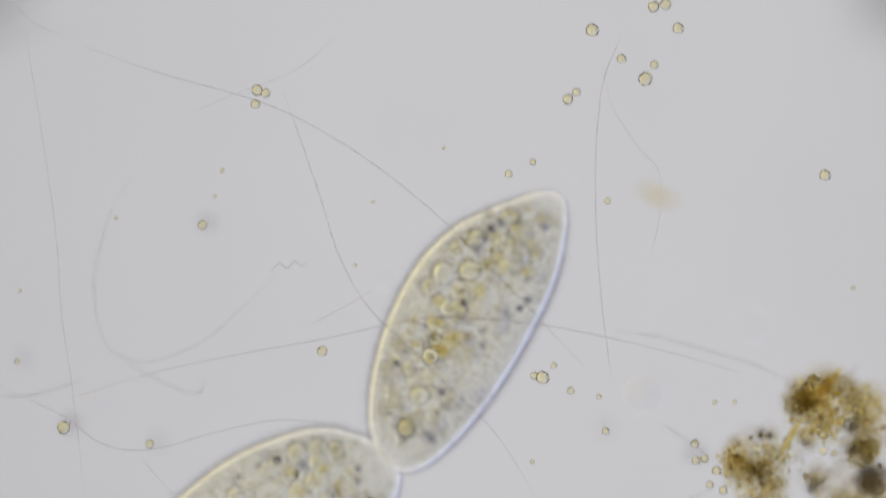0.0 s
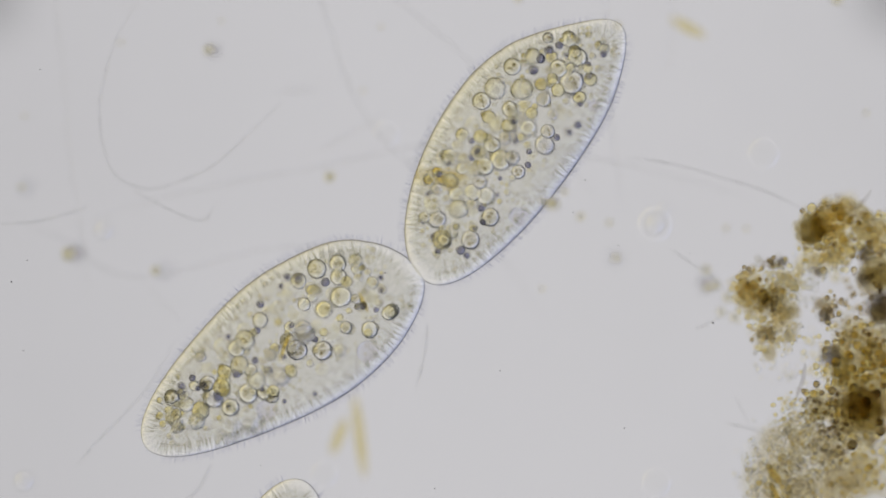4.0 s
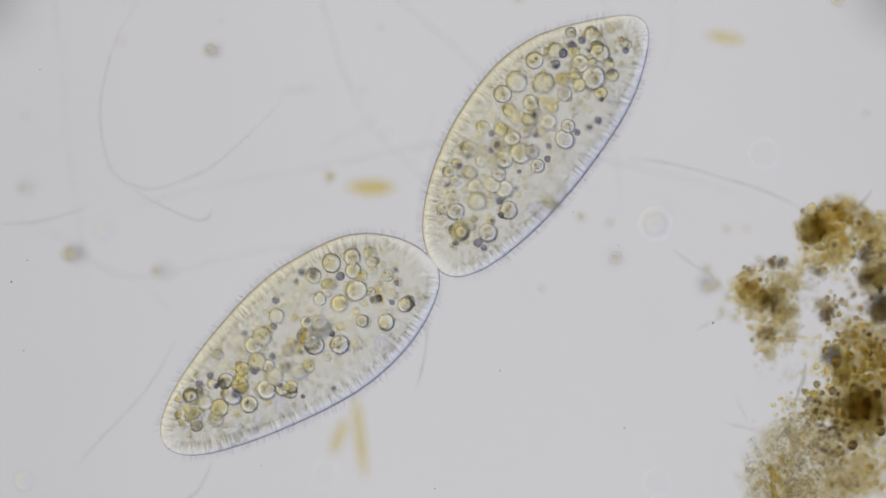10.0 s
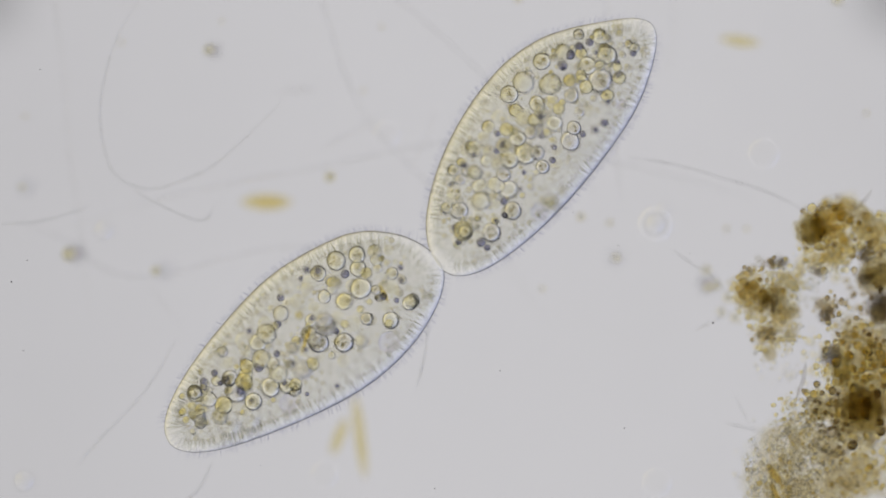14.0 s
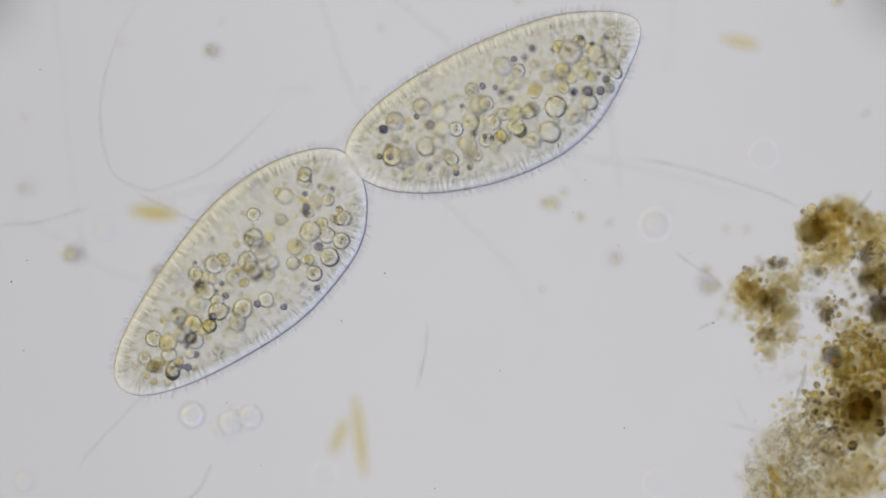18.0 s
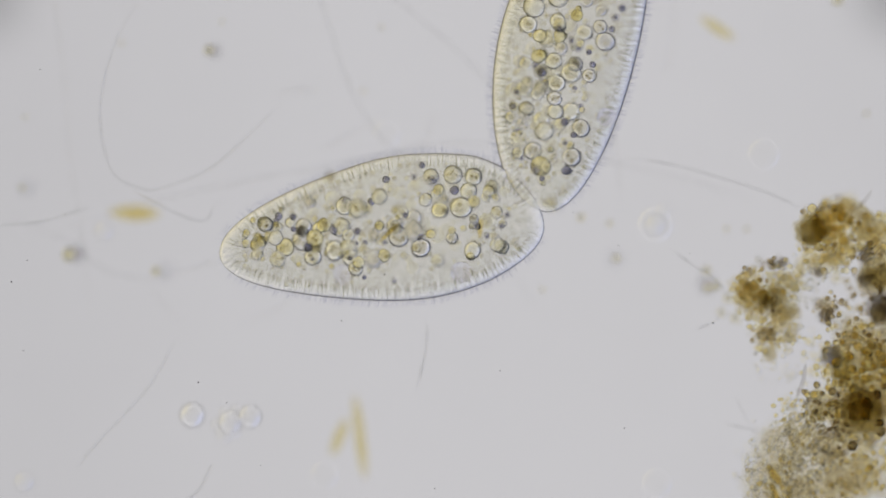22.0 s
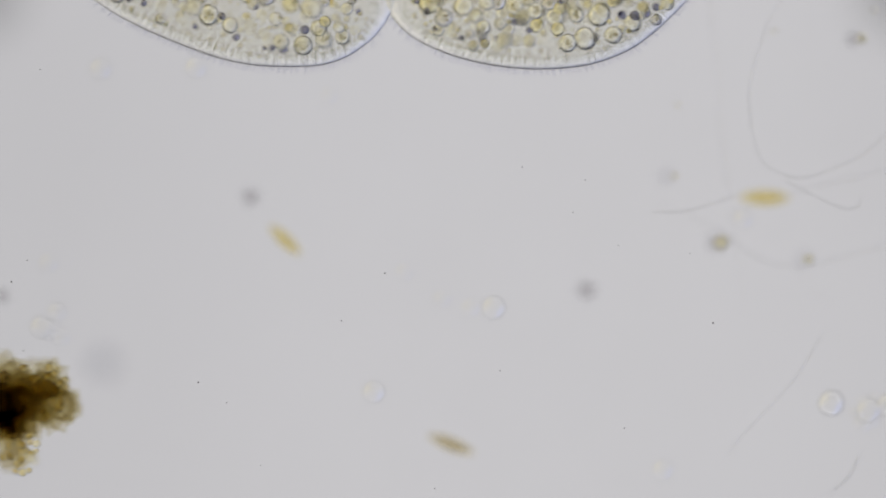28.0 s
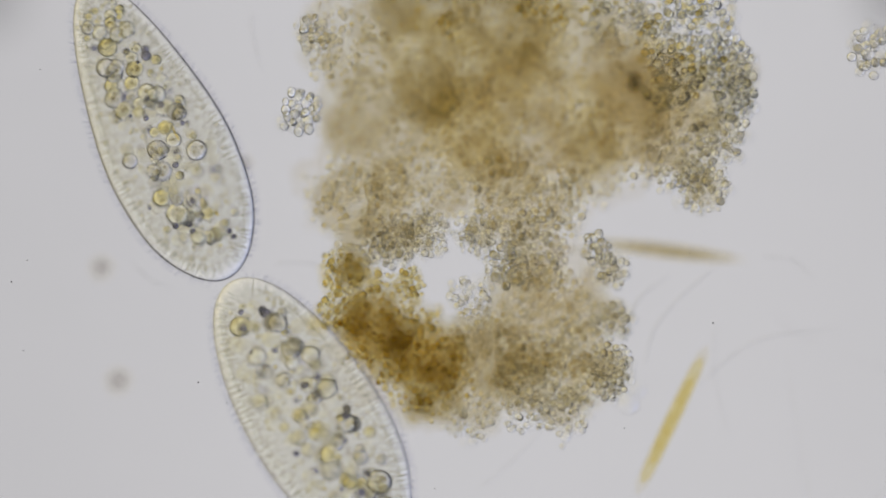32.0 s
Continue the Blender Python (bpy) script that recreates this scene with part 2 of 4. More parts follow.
def swarm(name, places, radii, material, parent, label="", sub=2, squash=None, seed=1):
    """Many small rounded bodies in one mesh, too many to count."""
    vs, fs = template(sub)
    rng = np.random.default_rng(seed)
    n = len(places)
    shape = rng.uniform(0.86, 1.14, (n, 1, 3)) if squash is None else np.tile(np.array(squash), (n, 1, 1))
    lumps = 1 + rng.normal(0, 0.016, (n, len(vs), 1))
    co = vs[None] * shape * lumps * np.array(radii)[:, None, None] + np.array([p[:] for p in places])[:, None]
    faces = (fs[None] + (np.arange(n) * len(vs))[:, None, None]).reshape(-1, 3)
    me = bpy.data.meshes.new(name)
    me.from_pydata(co.reshape(-1, 3).tolist(), [], faces.tolist())
    me.polygons.foreach_set("use_smooth", [True] * len(me.polygons))
    me.materials.append(material)
    return part(name, me, None, parent, label, kind="stuff")


def tube(points, radius, sides=5, taper=True):
    """A thin round thread through the points, thinning out at both ends."""
    bm = bmesh.new()
    rings = []
    n = len(points)
    for i, p in enumerate(points):
        d = (points[min(i + 1, n - 1)] - points[max(i - 1, 0)]).normalized()
        side = d.orthogonal().normalized() if abs(d.z) > 0.9 else d.cross(Vector((0, 0, 1))).normalized()
        over = side.cross(d)
        f = min(1.0, 0.25 + 4.0 * min(i, n - 1 - i) / n) if taper else 1.0
        rings.append([bm.verts.new(p + (side * math.cos(a) + over * math.sin(a)) * radius * f) for a in (2 * math.pi * k / sides for k in range(sides))])
    for a, b in zip(rings, rings[1:]):
        for k in range(sides):
            bm.faces.new((a[k], a[(k + 1) % sides], b[(k + 1) % sides], b[k]))
    bm.faces.new(rings[0])
    bm.faces.new(rings[-1][::-1])
    bmesh.ops.recalc_face_normals(bm, faces=bm.faces)
    return bm


def smooth_line(points, steps=14):
    """A flowing line through a few places."""
    pts = [Vector(p) for p in points]
    pts = [pts[0] * 2 - pts[1]] + pts + [pts[-1] * 2 - pts[-2]]
    out = []
    for a, b, c, d in zip(pts, pts[1:], pts[2:], pts[3:]):
        for k in range(steps):
            s = k / steps
            out.append(0.5 * (2 * b + (c - a) * s + (2 * a - 5 * b + 4 * c - d) * s * s + (3 * b - a - 3 * c + d) * s ** 3))
    return out + [pts[-2]]


# ---- the stage: slide, lamp, condenser ----
def slab(x0, x1, y0, y1, z0, z1, bev):
    bm = bmesh.new()
    bmesh.ops.create_cube(bm, size=1.0)
    for v in bm.verts:
        v.co = Vector(((x0 + x1) / 2 + v.co.x * (x1 - x0), (y0 + y1) / 2 + v.co.y * (y1 - y0), (z0 + z1) / 2 + v.co.z * (z1 - z0)))
    bmesh.ops.bevel(bm, geom=bm.edges[:], offset=bev, segments=2, affect="EDGES")
    return bm


def build_stage():
    ground = new("ground", link("ground", slab(-2.6, 2.1, -1.8, 2.0, LOW - 0.2, LOW, 0.01), GLASS, False))
    tagged(ground, "clear glass microscope slide under the water drop", "slide", kind="structure")
    lamp = empty("microscope_lamp", Matrix.Translation((0, 0, -4.0)), "lit lamp in a black housing with a lens under the slide", "lamp")
    bm = bmesh.new()
    bmesh.ops.create_circle(bm, cap_ends=True, segments=96, radius=2.2)
    part("field_lens", bm, LAMP, lamp, "lit white lamp disc with an added bright ring, dimming to its rim")
    bm = bmesh.new()
    inner, outer, low = [], [], []
    for i in range(96):
        a = 2 * math.pi * i / 96
        inner.append(bm.verts.new((2.2 * math.cos(a), 2.2 * math.sin(a), 0.004)))
        outer.append(bm.verts.new((2.7 * math.cos(a), 2.7 * math.sin(a), 0.004)))
        low.append(bm.verts.new((2.7 * math.cos(a), 2.7 * math.sin(a), -0.25)))
    for i in range(96):
        j = (i + 1) % 96
        bm.faces.new((inner[i], outer[i], outer[j], inner[j]))
        bm.faces.new((outer[i], low[i], low[j], outer[j]))
    bm.faces.new(low[::-1])
    part("housing", bm, HOUSING, lamp, "matt black metal housing")
    bm = bmesh.new()
    R, wide, rim = 2.073, 0.62, 0.01
    sag = R - math.sqrt(R * R - wide * wide)
    rings = []
    for face in (1, -1):
        for i in range(0 if face > 0 else 40, 41 if face > 0 else -1, face):
            q = wide * i / 40
            h = face * (rim + math.sqrt(R * R - q * q) - R + sag)
            rings.append([bm.verts.new((0, 0, h))] if i == 0 else [bm.verts.new((q * math.cos(a), q * math.sin(a), h)) for a in (2 * math.pi * k / 96 for k in range(96))])
    for a, b in zip(rings, rings[1:]):
        for k in range(96):
            j = (k + 1) % 96
            bm.faces.new((a[0], b[k], b[j]) if len(a) == 1 else (a[k], b[0], a[j]) if len(b) == 1 else (a[k], b[k], b[j], a[j]))
    bmesh.ops.recalc_face_normals(bm, faces=bm.faces)
    bmesh.ops.split_edges(bm, edges=[e for e in bm.edges if all(abs(abs(v.co.z) - rim) < 1e-6 for v in e.verts)])
    grit = link("dust_grain", ball(1.0, 1, 0.2, 2.0), DUST)
    for u, v, r in ((71, 123, 1.5), (20, 499, 2.0), (351, 677, 2.0), (1262, 572, 2.0), (681, 484, 1.8), (885, 656, 1.5), (769, 865, 1.5), (924, 296, 1.4), (604, 568, 1.4), (1014, 376, 1.3), (1105, 758, 1.4),
                    (461, 824, 1.3), (1036, 319, 1.5), (1094, 435, 1.2), (1221, 449, 1.2), (48, 461, 1.5), (41, 621, 1.2), (401, 713, 1.3)):
        part("dust_grain", grit, None, lamp, "", Matrix.LocRotScale(Vector(((u - 784) * K, (441 - v) * K, 4.0)), None, Vector((0.8 * r * K, 0.8 * r * K, 0.0004))))
    part("condenser_lens", bm, CONDENSER, lamp, "thick clear condenser lens, light falloff and two dark corners tinted in", Matrix.Translation((0, 0, 3.6)))
    return lamp


# ---- the swimming cells ----
class Hull:
    """The outline of a slipper-shaped cell: half widths on both sides along its length."""

    def __init__(self, length, left, right, thick=0.9):
        self.length, self.thick = length, thick
        self.sides = [self.table(left), self.table(right)]

    @staticmethod
    def table(rows):
        u = np.array([r[0] for r in rows])
        w = np.array([r[1] for r in rows]) * K / np.sqrt(4 * u * (1 - u))
        return u, w

    def side(self, k, u):
        us, ws = self.sides[k]
        f = np.interp(u, us, ws)
        lo, hi = max(0, u - 0.07), min(1, u + 0.07)
        f = (f + np.interp(lo, us, ws) + np.interp(hi, us, ws)) / 3
        return float(f) * math.sqrt(max(0.0, 4 * u * (1 - u)))

    def spot(self, u, phi, f=1.0):
        """A place on the skin at the share u of the length and the angle phi round it; f: share of the way out from the axis."""
        l, r = self.side(0, u), self.side(1, u)
        mid, a = (l - r) / 2, (l + r) / 2
        return Vector(((u - 0.5) * self.length, mid + a * f * math.cos(phi), a * self.thick * f * math.sin(phi)))

    def mesh(self, f=1.0, nu=56, nphi=40, inset=0.0):
        bm = bmesh.new()
        rings = []
        for i in range(1, nu):
            s = i / nu
            u = inset + (1 - 2 * inset) * (0.5 - 0.5 * math.cos(math.pi * s))
            g = f * (math.sqrt(max(0, 1 - (2 * s - 1) ** 8)) if inset else 1)
            rings.append([bm.verts.new(self.spot(u, 2 * math.pi * k / nphi, g)) for k in range(nphi)])
        ends = [bm.verts.new(self.spot(inset + 1e-5, 0, 0)), bm.verts.new(self.spot(1 - inset - 1e-5, 0, 0))]
        for a, b in zip(rings, rings[1:]):
            for k in range(nphi):
                j = (k + 1) % nphi
                bm.faces.new((a[k], b[k], b[j], a[j]))
        for k in range(nphi):
            j = (k + 1) % nphi
            bm.faces.new((ends[0], rings[0][k], rings[0][j]))
            bm.faces.new((ends[1], rings[-1][j], rings[-1][k]))
        bmesh.ops.recalc_face_normals(bm, faces=bm.faces)
        return bm


def needles(hull, count, start, stop, radius, rng, lean=0.0):
    """Fine rods that stand on or under a cell's skin, joined."""
    widest = max(hull.side(0, u / 20) + hull.side(1, u / 20) for u in range(1, 20))
    verts, faces = [], []
    for k in range(count):
        u = 0.012 + 0.976 * ((k * 0.7548777 + rng.uniform(-0.006, 0.006)) % 1.0)
        if rng.random() > 1.15 * (hull.side(0, u) + hull.side(1, u)) / widest:
            continue
        phi = 2 * math.pi * ((k * 0.5698403 + rng.uniform(-0.01, 0.01)) % 1.0)
        p = hull.spot(u, phi)
        e = 0.004
        du = hull.spot(min(1 - 1e-4, u + e), phi) - hull.spot(max(1e-4, u - e), phi)
        dp = hull.spot(u, phi + 0.03) - hull.spot(u, phi - 0.03)
        nrm = du.cross(dp)
        if nrm.length < 1e-12:
            continue
        nrm.normalize()
        if nrm.dot(p - hull.spot(u, 0, 0)) < 0 and abs(u - 0.5) < 0.45:
            nrm = -nrm
        elif abs(u - 0.5) >= 0.45 and nrm.x * (u - 0.5) < 0:
            nrm = -nrm
        nrm = (nrm + du.normalized() * (lean + rng.gauss(0, 0.14)) + Vector((0, 0, rng.gauss(0, 0.1)))).normalized()
        k = rng.uniform(0.7, 1.15)
        a, b = p + nrm * start, p + nrm * (start + (stop - start) * k)
        s = nrm.cross(Vector((0.3, 0.2, 1))).normalized() * radius
        o = nrm.cross(s)
        base = len(verts)
        for q in (s, -s * 0.5 + o * 0.87, -s * 0.5 - o * 0.87):
            verts += [a + q, b + q * 0.45]
        faces += [(base, base + 2, base + 3, base + 1), (base + 2, base + 4, base + 5, base + 3), (base + 4, base, base + 1, base + 5),
                  (base, base + 4, base + 2), (base + 1, base + 3, base + 5)]
    me = bpy.data.meshes.new("needles")
    me.from_pydata([v[:] for v in verts], [], faces)
    me.polygons.foreach_set("use_smooth", [True] * len(faces))
    return me


SPHERES = {}


def bubble(name, cell, p, r, material, rng, label=""):
    """One round body in a cell; alike ones share their mesh."""
    key = (material.name, rng.randrange(3))
    if key not in SPHERES:
        SPHERES[key] = link(name, ball(1.0, 4, 0.035, 1.2, seed=key[1] + 3), material)
    m = Matrix.LocRotScale(p, Euler((rng.uniform(0, 6), rng.uniform(0, 6), rng.uniform(0, 6))), (r * rng.uniform(0.92, 1.08), r, r * rng.uniform(0.9, 1.05)))
    return part(name, SPHERES[key], None, cell, label, m)


def crumbs(vac, material, rng):
    """The swallowed crumbs in a food vacuole."""
    if "ball" not in SPHERES:
        SPHERES["ball"] = link("food_ball", ball(1.0, 3, 0.18, 1.6, seed=9), FOOD_BALL)
    part("food_ball", SPHERES["ball"], None, vac, "", Matrix.LocRotScale(Vector((rng.uniform(-0.1, 0.1), rng.uniform(-0.1, 0.1), 0)), None, Vector((1, 1, 1)) * rng.uniform(0.5, 0.72)))
    for _ in range(rng.randrange(3, 8)):
        key = ("crumb", rng.randrange(4))
        if key not in SPHERES:
            SPHERES[key] = link("food_crumb", ball(1.0, 2, 0.5, 1.5, seed=key[1] + 11), material)
        p = Vector((rng.uniform(-0.45, 0.45), rng.uniform(-0.45, 0.45), rng.uniform(-0.4, 0.4)))
        part("food_crumb", SPHERES[key], None, vac, "", Matrix.LocRotScale(p, None, Vector((1, 1, 1)) * rng.uniform(0.08, 0.19)))


TAKEN = {}


def free(ob, p, r, slack=0.96):
    """Whether a body of radius r fits at p in a cell among those already there; if so it takes the place."""
    rows = TAKEN.setdefault(ob.name, [])
    if any((p - q).length < (r + k) * slack for q, k in rows):
        return False
    rows.append((p, r))
    return True


def in_depth(ob, hull, p, r, rng, reach=0.5):
    """The same spot of a cell at a depth inside it where there is room."""
    u = min(0.97, max(0.03, p.x / hull.length + 0.5))
    a = (hull.side(0, u) + hull.side(1, u)) / 2
    for k in range(30):
        q = Vector((p.x, p.y, a * hull.thick * rng.uniform(-reach, reach)))
        if free(ob, q, r):
            break
    return q


def cell(hull, home, label, seed, group="", rods=5200, hairs=5200, grains=460):
    """A living slipper cell in parts, lying at the pose home."""
    rng = random.Random(seed)
    ob = empty("paramecium", home, label, "ciliate", group)
    part("pellicle", hull.mesh(), PELLICLE, ob, "clear finely grained skin")
    # added shell, carries the golden fringe of light at the cell's edge
    part("edge_fringe", hull.mesh(1.02, 40, 32), FRINGE, ob, "thin yellowish shell standing in for the golden edge fringe")
    part("endoplasm", hull.mesh(0.80, 40, 32, 0.055), ENDO, ob, "cloudy yellowish grey inner plasm")
    for name, mat, args in (("trichocyst_layer", ROD, (rods, -0.0096, -0.001, 0.00025, rng)), ("cilia", CILIA, (hairs, -0.0004, 0.0058, 0.00016, rng, 0.25))):
        me = needles(hull, *args)
        me.materials.append(mat)
        me.name = name
        part(name, me, None, ob, kind="stuff")
    spots, sizes = [], []
    for _ in range(grains):
        u, phi, f = rng.uniform(0.08, 0.93), rng.uniform(0, 6.28), math.sqrt(rng.random()) * 0.86
        spots.append(hull.spot(u, phi, f))
        sizes.append(rng.choice((0.0006, 0.0008, 0.001, 0.0014, 0.0018)))
    swarm("plasm_grains", spots, sizes, GRAIN, ob, seed=seed)
    gullet = smooth_line([hull.spot(u, phi, 0.22) for u, phi in ((0.40, 4.2), (0.46, 4.5), (0.54, 4.75), (0.62, 4.9))], 6)
    part("mouth_groove", tube(gullet, 0.002, 10), GROOVE, ob, "pale narrow mouth groove")
    return ob, rng


def crowd(ob, hull, rng, n, lo, hi, kinds, side=0.0):
    """More loose bodies, packed along one side of the cell."""
    for _ in range(n):
        name, material, fed = rng.choice(kinds)
        r = rng.uniform(lo, hi) * K
        for _ in range(25):
            p = hull.spot(rng.uniform(0.1, 0.92), rng.uniform(0, 6.28), math.sqrt(rng.random()) * 0.62) + Vector((0, side * K, 0))
            if free(ob, p, r):
                break
        else:
            continue
        b = bubble(name, ob, p, r, material, rng)
        if fed and rng.random() < fed:
            crumbs(b, FOOD, rng)


def fill(ob, hull, home, rng, kind, rows):
    """Sets bodies of one kind, given as chart places and radii at home, into a cell."""
    name, material, fed = kind
    inv = home.inverted()
    for u, v, r in rows:
        p = in_depth(ob, hull, inv @ at(u, v), r * K, rng)
        b = bubble(name, ob, p, r * K, material, rng)
        if fed and rng.random() < fed:
            crumbs(b, FOOD, rng)


def stock(ob, hull, rng, counts):
    """Random contents for a cell that only swims past."""
    for (name, material, fed), n, lo, hi in counts:
        for _ in range(n):
            r = rng.uniform(lo, hi) * K
            for _ in range(25):
                p = hull.spot(rng.uniform(0.1, 0.92), rng.uniform(0, 6.28), math.sqrt(rng.random()) * 0.68)
                if free(ob, p, r):
                    break
            else:
                continue
            b = bubble(name, ob, p, r, material, rng)
            if fed and rng.random() < fed:
                crumbs(b, FOOD, rng)


FAINT = ("plasm_droplet", V_FAINT, 0)
PLAIN = ("food_vacuole", V_CLEAR, 0.75)
GREY = ("food_vacuole", V_GREY, 0.8)
GOLD = ("food_vacuole", V_YELLOW, 0.5)
DARK = ("crystal", V_DARK, 0)
WATER = ("contractile_vacuole", V_LILAC, 0)


def diatom(name, a, b, width, material, label, thick=0.6, parent=None, group="", blunt=0.55):
    """A spindle-shaped glassy shell from a to b, with its two yellow plates inside."""
    a, b = Vector(a), Vector(b)
    d = b - a
    L = d.length
    m = Matrix.Translation((a + b) / 2) @ d.to_track_quat("X", "Z").to_matrix().to_4x4()

    def spindle(l, w, x=0.0, y=0.0):
        bm = bmesh.new()
        rings = []
        for i in range(1, 16):
            s = i / 16
            f = math.sin(math.pi * s) ** blunt
            rings.append([bm.verts.new((x + (s - 0.5) * l, y + w * f * math.cos(c), w * thick * f * math.sin(c))) for c in (2 * math.pi * k / 10 for k in range(10))])
        e = [bm.verts.new((x - l / 2, y, 0)), bm.verts.new((x + l / 2, y, 0))]
        for p, q in zip(rings, rings[1:]):
            for k in range(10):
                bm.faces.new((p[k], q[k], q[(k + 1) % 10], p[(k + 1) % 10]))
        for k in range(10):
            bm.faces.new((e[0], rings[0][k], rings[0][(k + 1) % 10]))
            bm.faces.new((e[1], rings[-1][(k + 1) % 10], rings[-1][k]))
        bmesh.ops.recalc_face_normals(bm, faces=bm.faces)
        return bm
    ob = new(name)
    ob.empty_display_size = 0.01
    ob.matrix_basis = m
    ob.parent = parent
    if parent is None:
        tagged(ob, label, "diatom", group)
    part("shell", spindle(L, width), DIATOM_SHELL, ob, "clear glassy shell")
    part("chloroplast", spindle(L * 0.86, width * 0.78), material, ob, "golden yellow plate")
    part("chloroplast", spindle(L * 0.6, width * 0.5), material, ob, "golden yellow plate")
    return ob


def thread(points, radius, material, label, name="filament"):
    ob = new(name, link(name, tube(smooth_line(points), radius), material))
    return tagged(ob, label, "filament", "loose filaments")


def flock(label, place, z0, z1, masses, grains, seed, singles=0, beds=((LOW + 0.016, -0.012),)):
    """A clump of detritus: see-through lumps, and many granules on and in them.
    masses: (u, v, r, material); grains: (u, v, r, count, lo, hi, material); beds: the depths of the lumps."""
    rng = random.Random(seed)
    mid = place(masses[0][0], masses[0][1], (z0 + z1) / 2)
    ob = empty("detritus_flock", mid, label, "detritus")
    for u, v, r, mat in masses:
        for j in range(3 if mat in (MASS_FILM, MASS_AMBER) else 8 if r > 26 else 6):
            q = r * (0.95 if j == 0 else rng.uniform(0.3, 0.85))
            w = r - q * 0.75
            a, f = rng.uniform(0, 6.28), math.sqrt(rng.random())
            p = place(u + w * f * math.cos(a), v + w * f * math.sin(a), rng.uniform(*beds[j % len(beds)])) - mid
            key = (mat.name, "lump", rng.randrange(6))
            if key not in SPHERES:
                SPHERES[key] = link("lump", ball(1.0, 4, 0.55, 2.2, (1, 1, 0.5), key[2] + 40), mat)
            part("lump", SPHERES[key], None, ob, "", Matrix.LocRotScale(p, Euler((0, 0, rng.uniform(0, 6.28))), Vector((1, 1, 1)) * (q * K)))
    groups, grid = {}, {}
    for u, v, r, count, lo, hi, mat in grains:
        for _ in range(count):
            q = rng.uniform(lo, hi) * K
            for _ in range(5):
                a, f = rng.uniform(0, 6.28), math.sqrt(rng.random()) * (1 + 0.25 * rng.gauss(0, 0.5))
                p = place(u + r * f * math.cos(a), v + r * f * math.sin(a), rng.uniform(z0, z1 + 0.008)) - mid
                box = (int(p.x // 0.009), int(p.y // 0.009), int(p.z // 0.009))
                near = [o for dx in (-1, 0, 1) for dy in (-1, 0, 1) for dz in (-1, 0, 1) for o in grid.get((box[0] + dx, box[1] + dy, box[2] + dz), ())]
                if all((p - o).length > (q + k) * 0.98 for o, k in near):
                    break
            else:
                continue
            grid.setdefault(box, []).append((p, q))
            groups.setdefault(mat.name, (mat, [], []))
            groups[mat.name][1].append(p)
            groups[mat.name][2].append(q)
    for mat, pts, rad in groups.values():
        k = min(singles, len(pts))
        for p, r in zip(pts[:k], rad[:k]):
            key = (mat.name, "g", rng.randrange(3))
            if key not in SPHERES:
                SPHERES[key] = link("granule", ball(1.0, 2, 0.12, 1.5, seed=key[2] + 21), mat)
            part("granule", SPHERES[key], None, ob, "", Matrix.LocRotScale(p, Euler((rng.uniform(0, 6), 0, rng.uniform(0, 6))), (r, r * rng.uniform(0.8, 1.2), r)))
        if pts[k:]:
            swarm("granule_mass", pts[k:], rad[k:], mat, ob, seed=seed)
    return ob

lamp = build_stage()

# ---- the joined pair ----
HULL_A = Hull(572 * K, ((0.02, 42), (0.06, 69), (0.2, 118), (0.45, 154), (0.68, 149), (0.83, 108), (0.94, 50), (0.98, 26)),
              ((0.02, 28), (0.12, 61), (0.33, 86), (0.6, 88), (0.82, 71), (0.94, 38), (0.98, 22)), 0.97)
HULL_B = Hull(577 * K, ((0.03, 36), (0.115, 74), (0.36, 112), (0.67, 93), (0.85, 67), (0.975, 30)),
              ((0.02, 46), (0.05, 75), (0.12, 117), (0.26, 139), (0.48, 146), (0.65, 122), (0.86, 79), (0.97, 37)))
HOME_A = lie(0.0648, 0.0728, 52.3, 0)
HOME_B = lie(-0.1052, -0.0746, -146.3, 0)
pair_a, rng_a = cell(HULL_A, HOME_A, "pale see-through slipper cell packed with round vacuoles", 5, "joined pair of cells")
fill(pair_a, HULL_A, HOME_A, rng_a, PLAIN, ((931, 109, 16), (900, 147, 19), (876, 169, 16), (947, 148, 19), (925, 183, 15), (903, 212, 15),
     (893, 246, 14), (880, 282, 16), (820, 265, 14), (820, 308, 13), (880, 335, 17), (833, 358, 17), (957, 215, 14), (1012, 112, 16), (1045, 92, 18), (908, 272, 18)))
fill(pair_a, HULL_A, HOME_A, rng_a, GREY, ((795, 376, 17), (888, 372, 16), (852, 412, 17), (985, 245, 18), (1035, 135, 22), (985, 165, 13), (870, 310, 14)))
fill(pair_a, HULL_A, HOME_A, rng_a, GOLD, ((803, 412, 18), (873, 231, 13), (963, 190, 11), (980, 140, 11), (1010, 150, 12), (920, 212, 12), (1000, 130, 10)))
fill(pair_a, HULL_A, HOME_A, rng_a, DARK, ((980, 95, 9), (1043, 212, 7), (800, 297, 6), (835, 430, 8), (845, 440, 6), (1090, 88, 6), (935, 235, 7), (930, 205, 6),
     (1006, 232, 6), (1028, 225, 6), (867, 257, 5), (968, 115, 8), (995, 80, 8), (1013, 72, 7), (1065, 125, 6), (1063, 105, 5), (782, 332, 5), (957, 258, 5), (1048, 175, 5), (795, 432, 5)))
fill(pair_a, HULL_A, HOME_A, rng_a, WATER, ((936, 370, 17), (1072, 178, 11)))
crowd(pair_a, HULL_A, rng_a, 44, 7, 15, (PLAIN, PLAIN, GREY, GOLD), 14)
crowd(pair_a, HULL_A, rng_a, 70, 3, 7, (PLAIN, DARK, GOLD, PLAIN), 14)
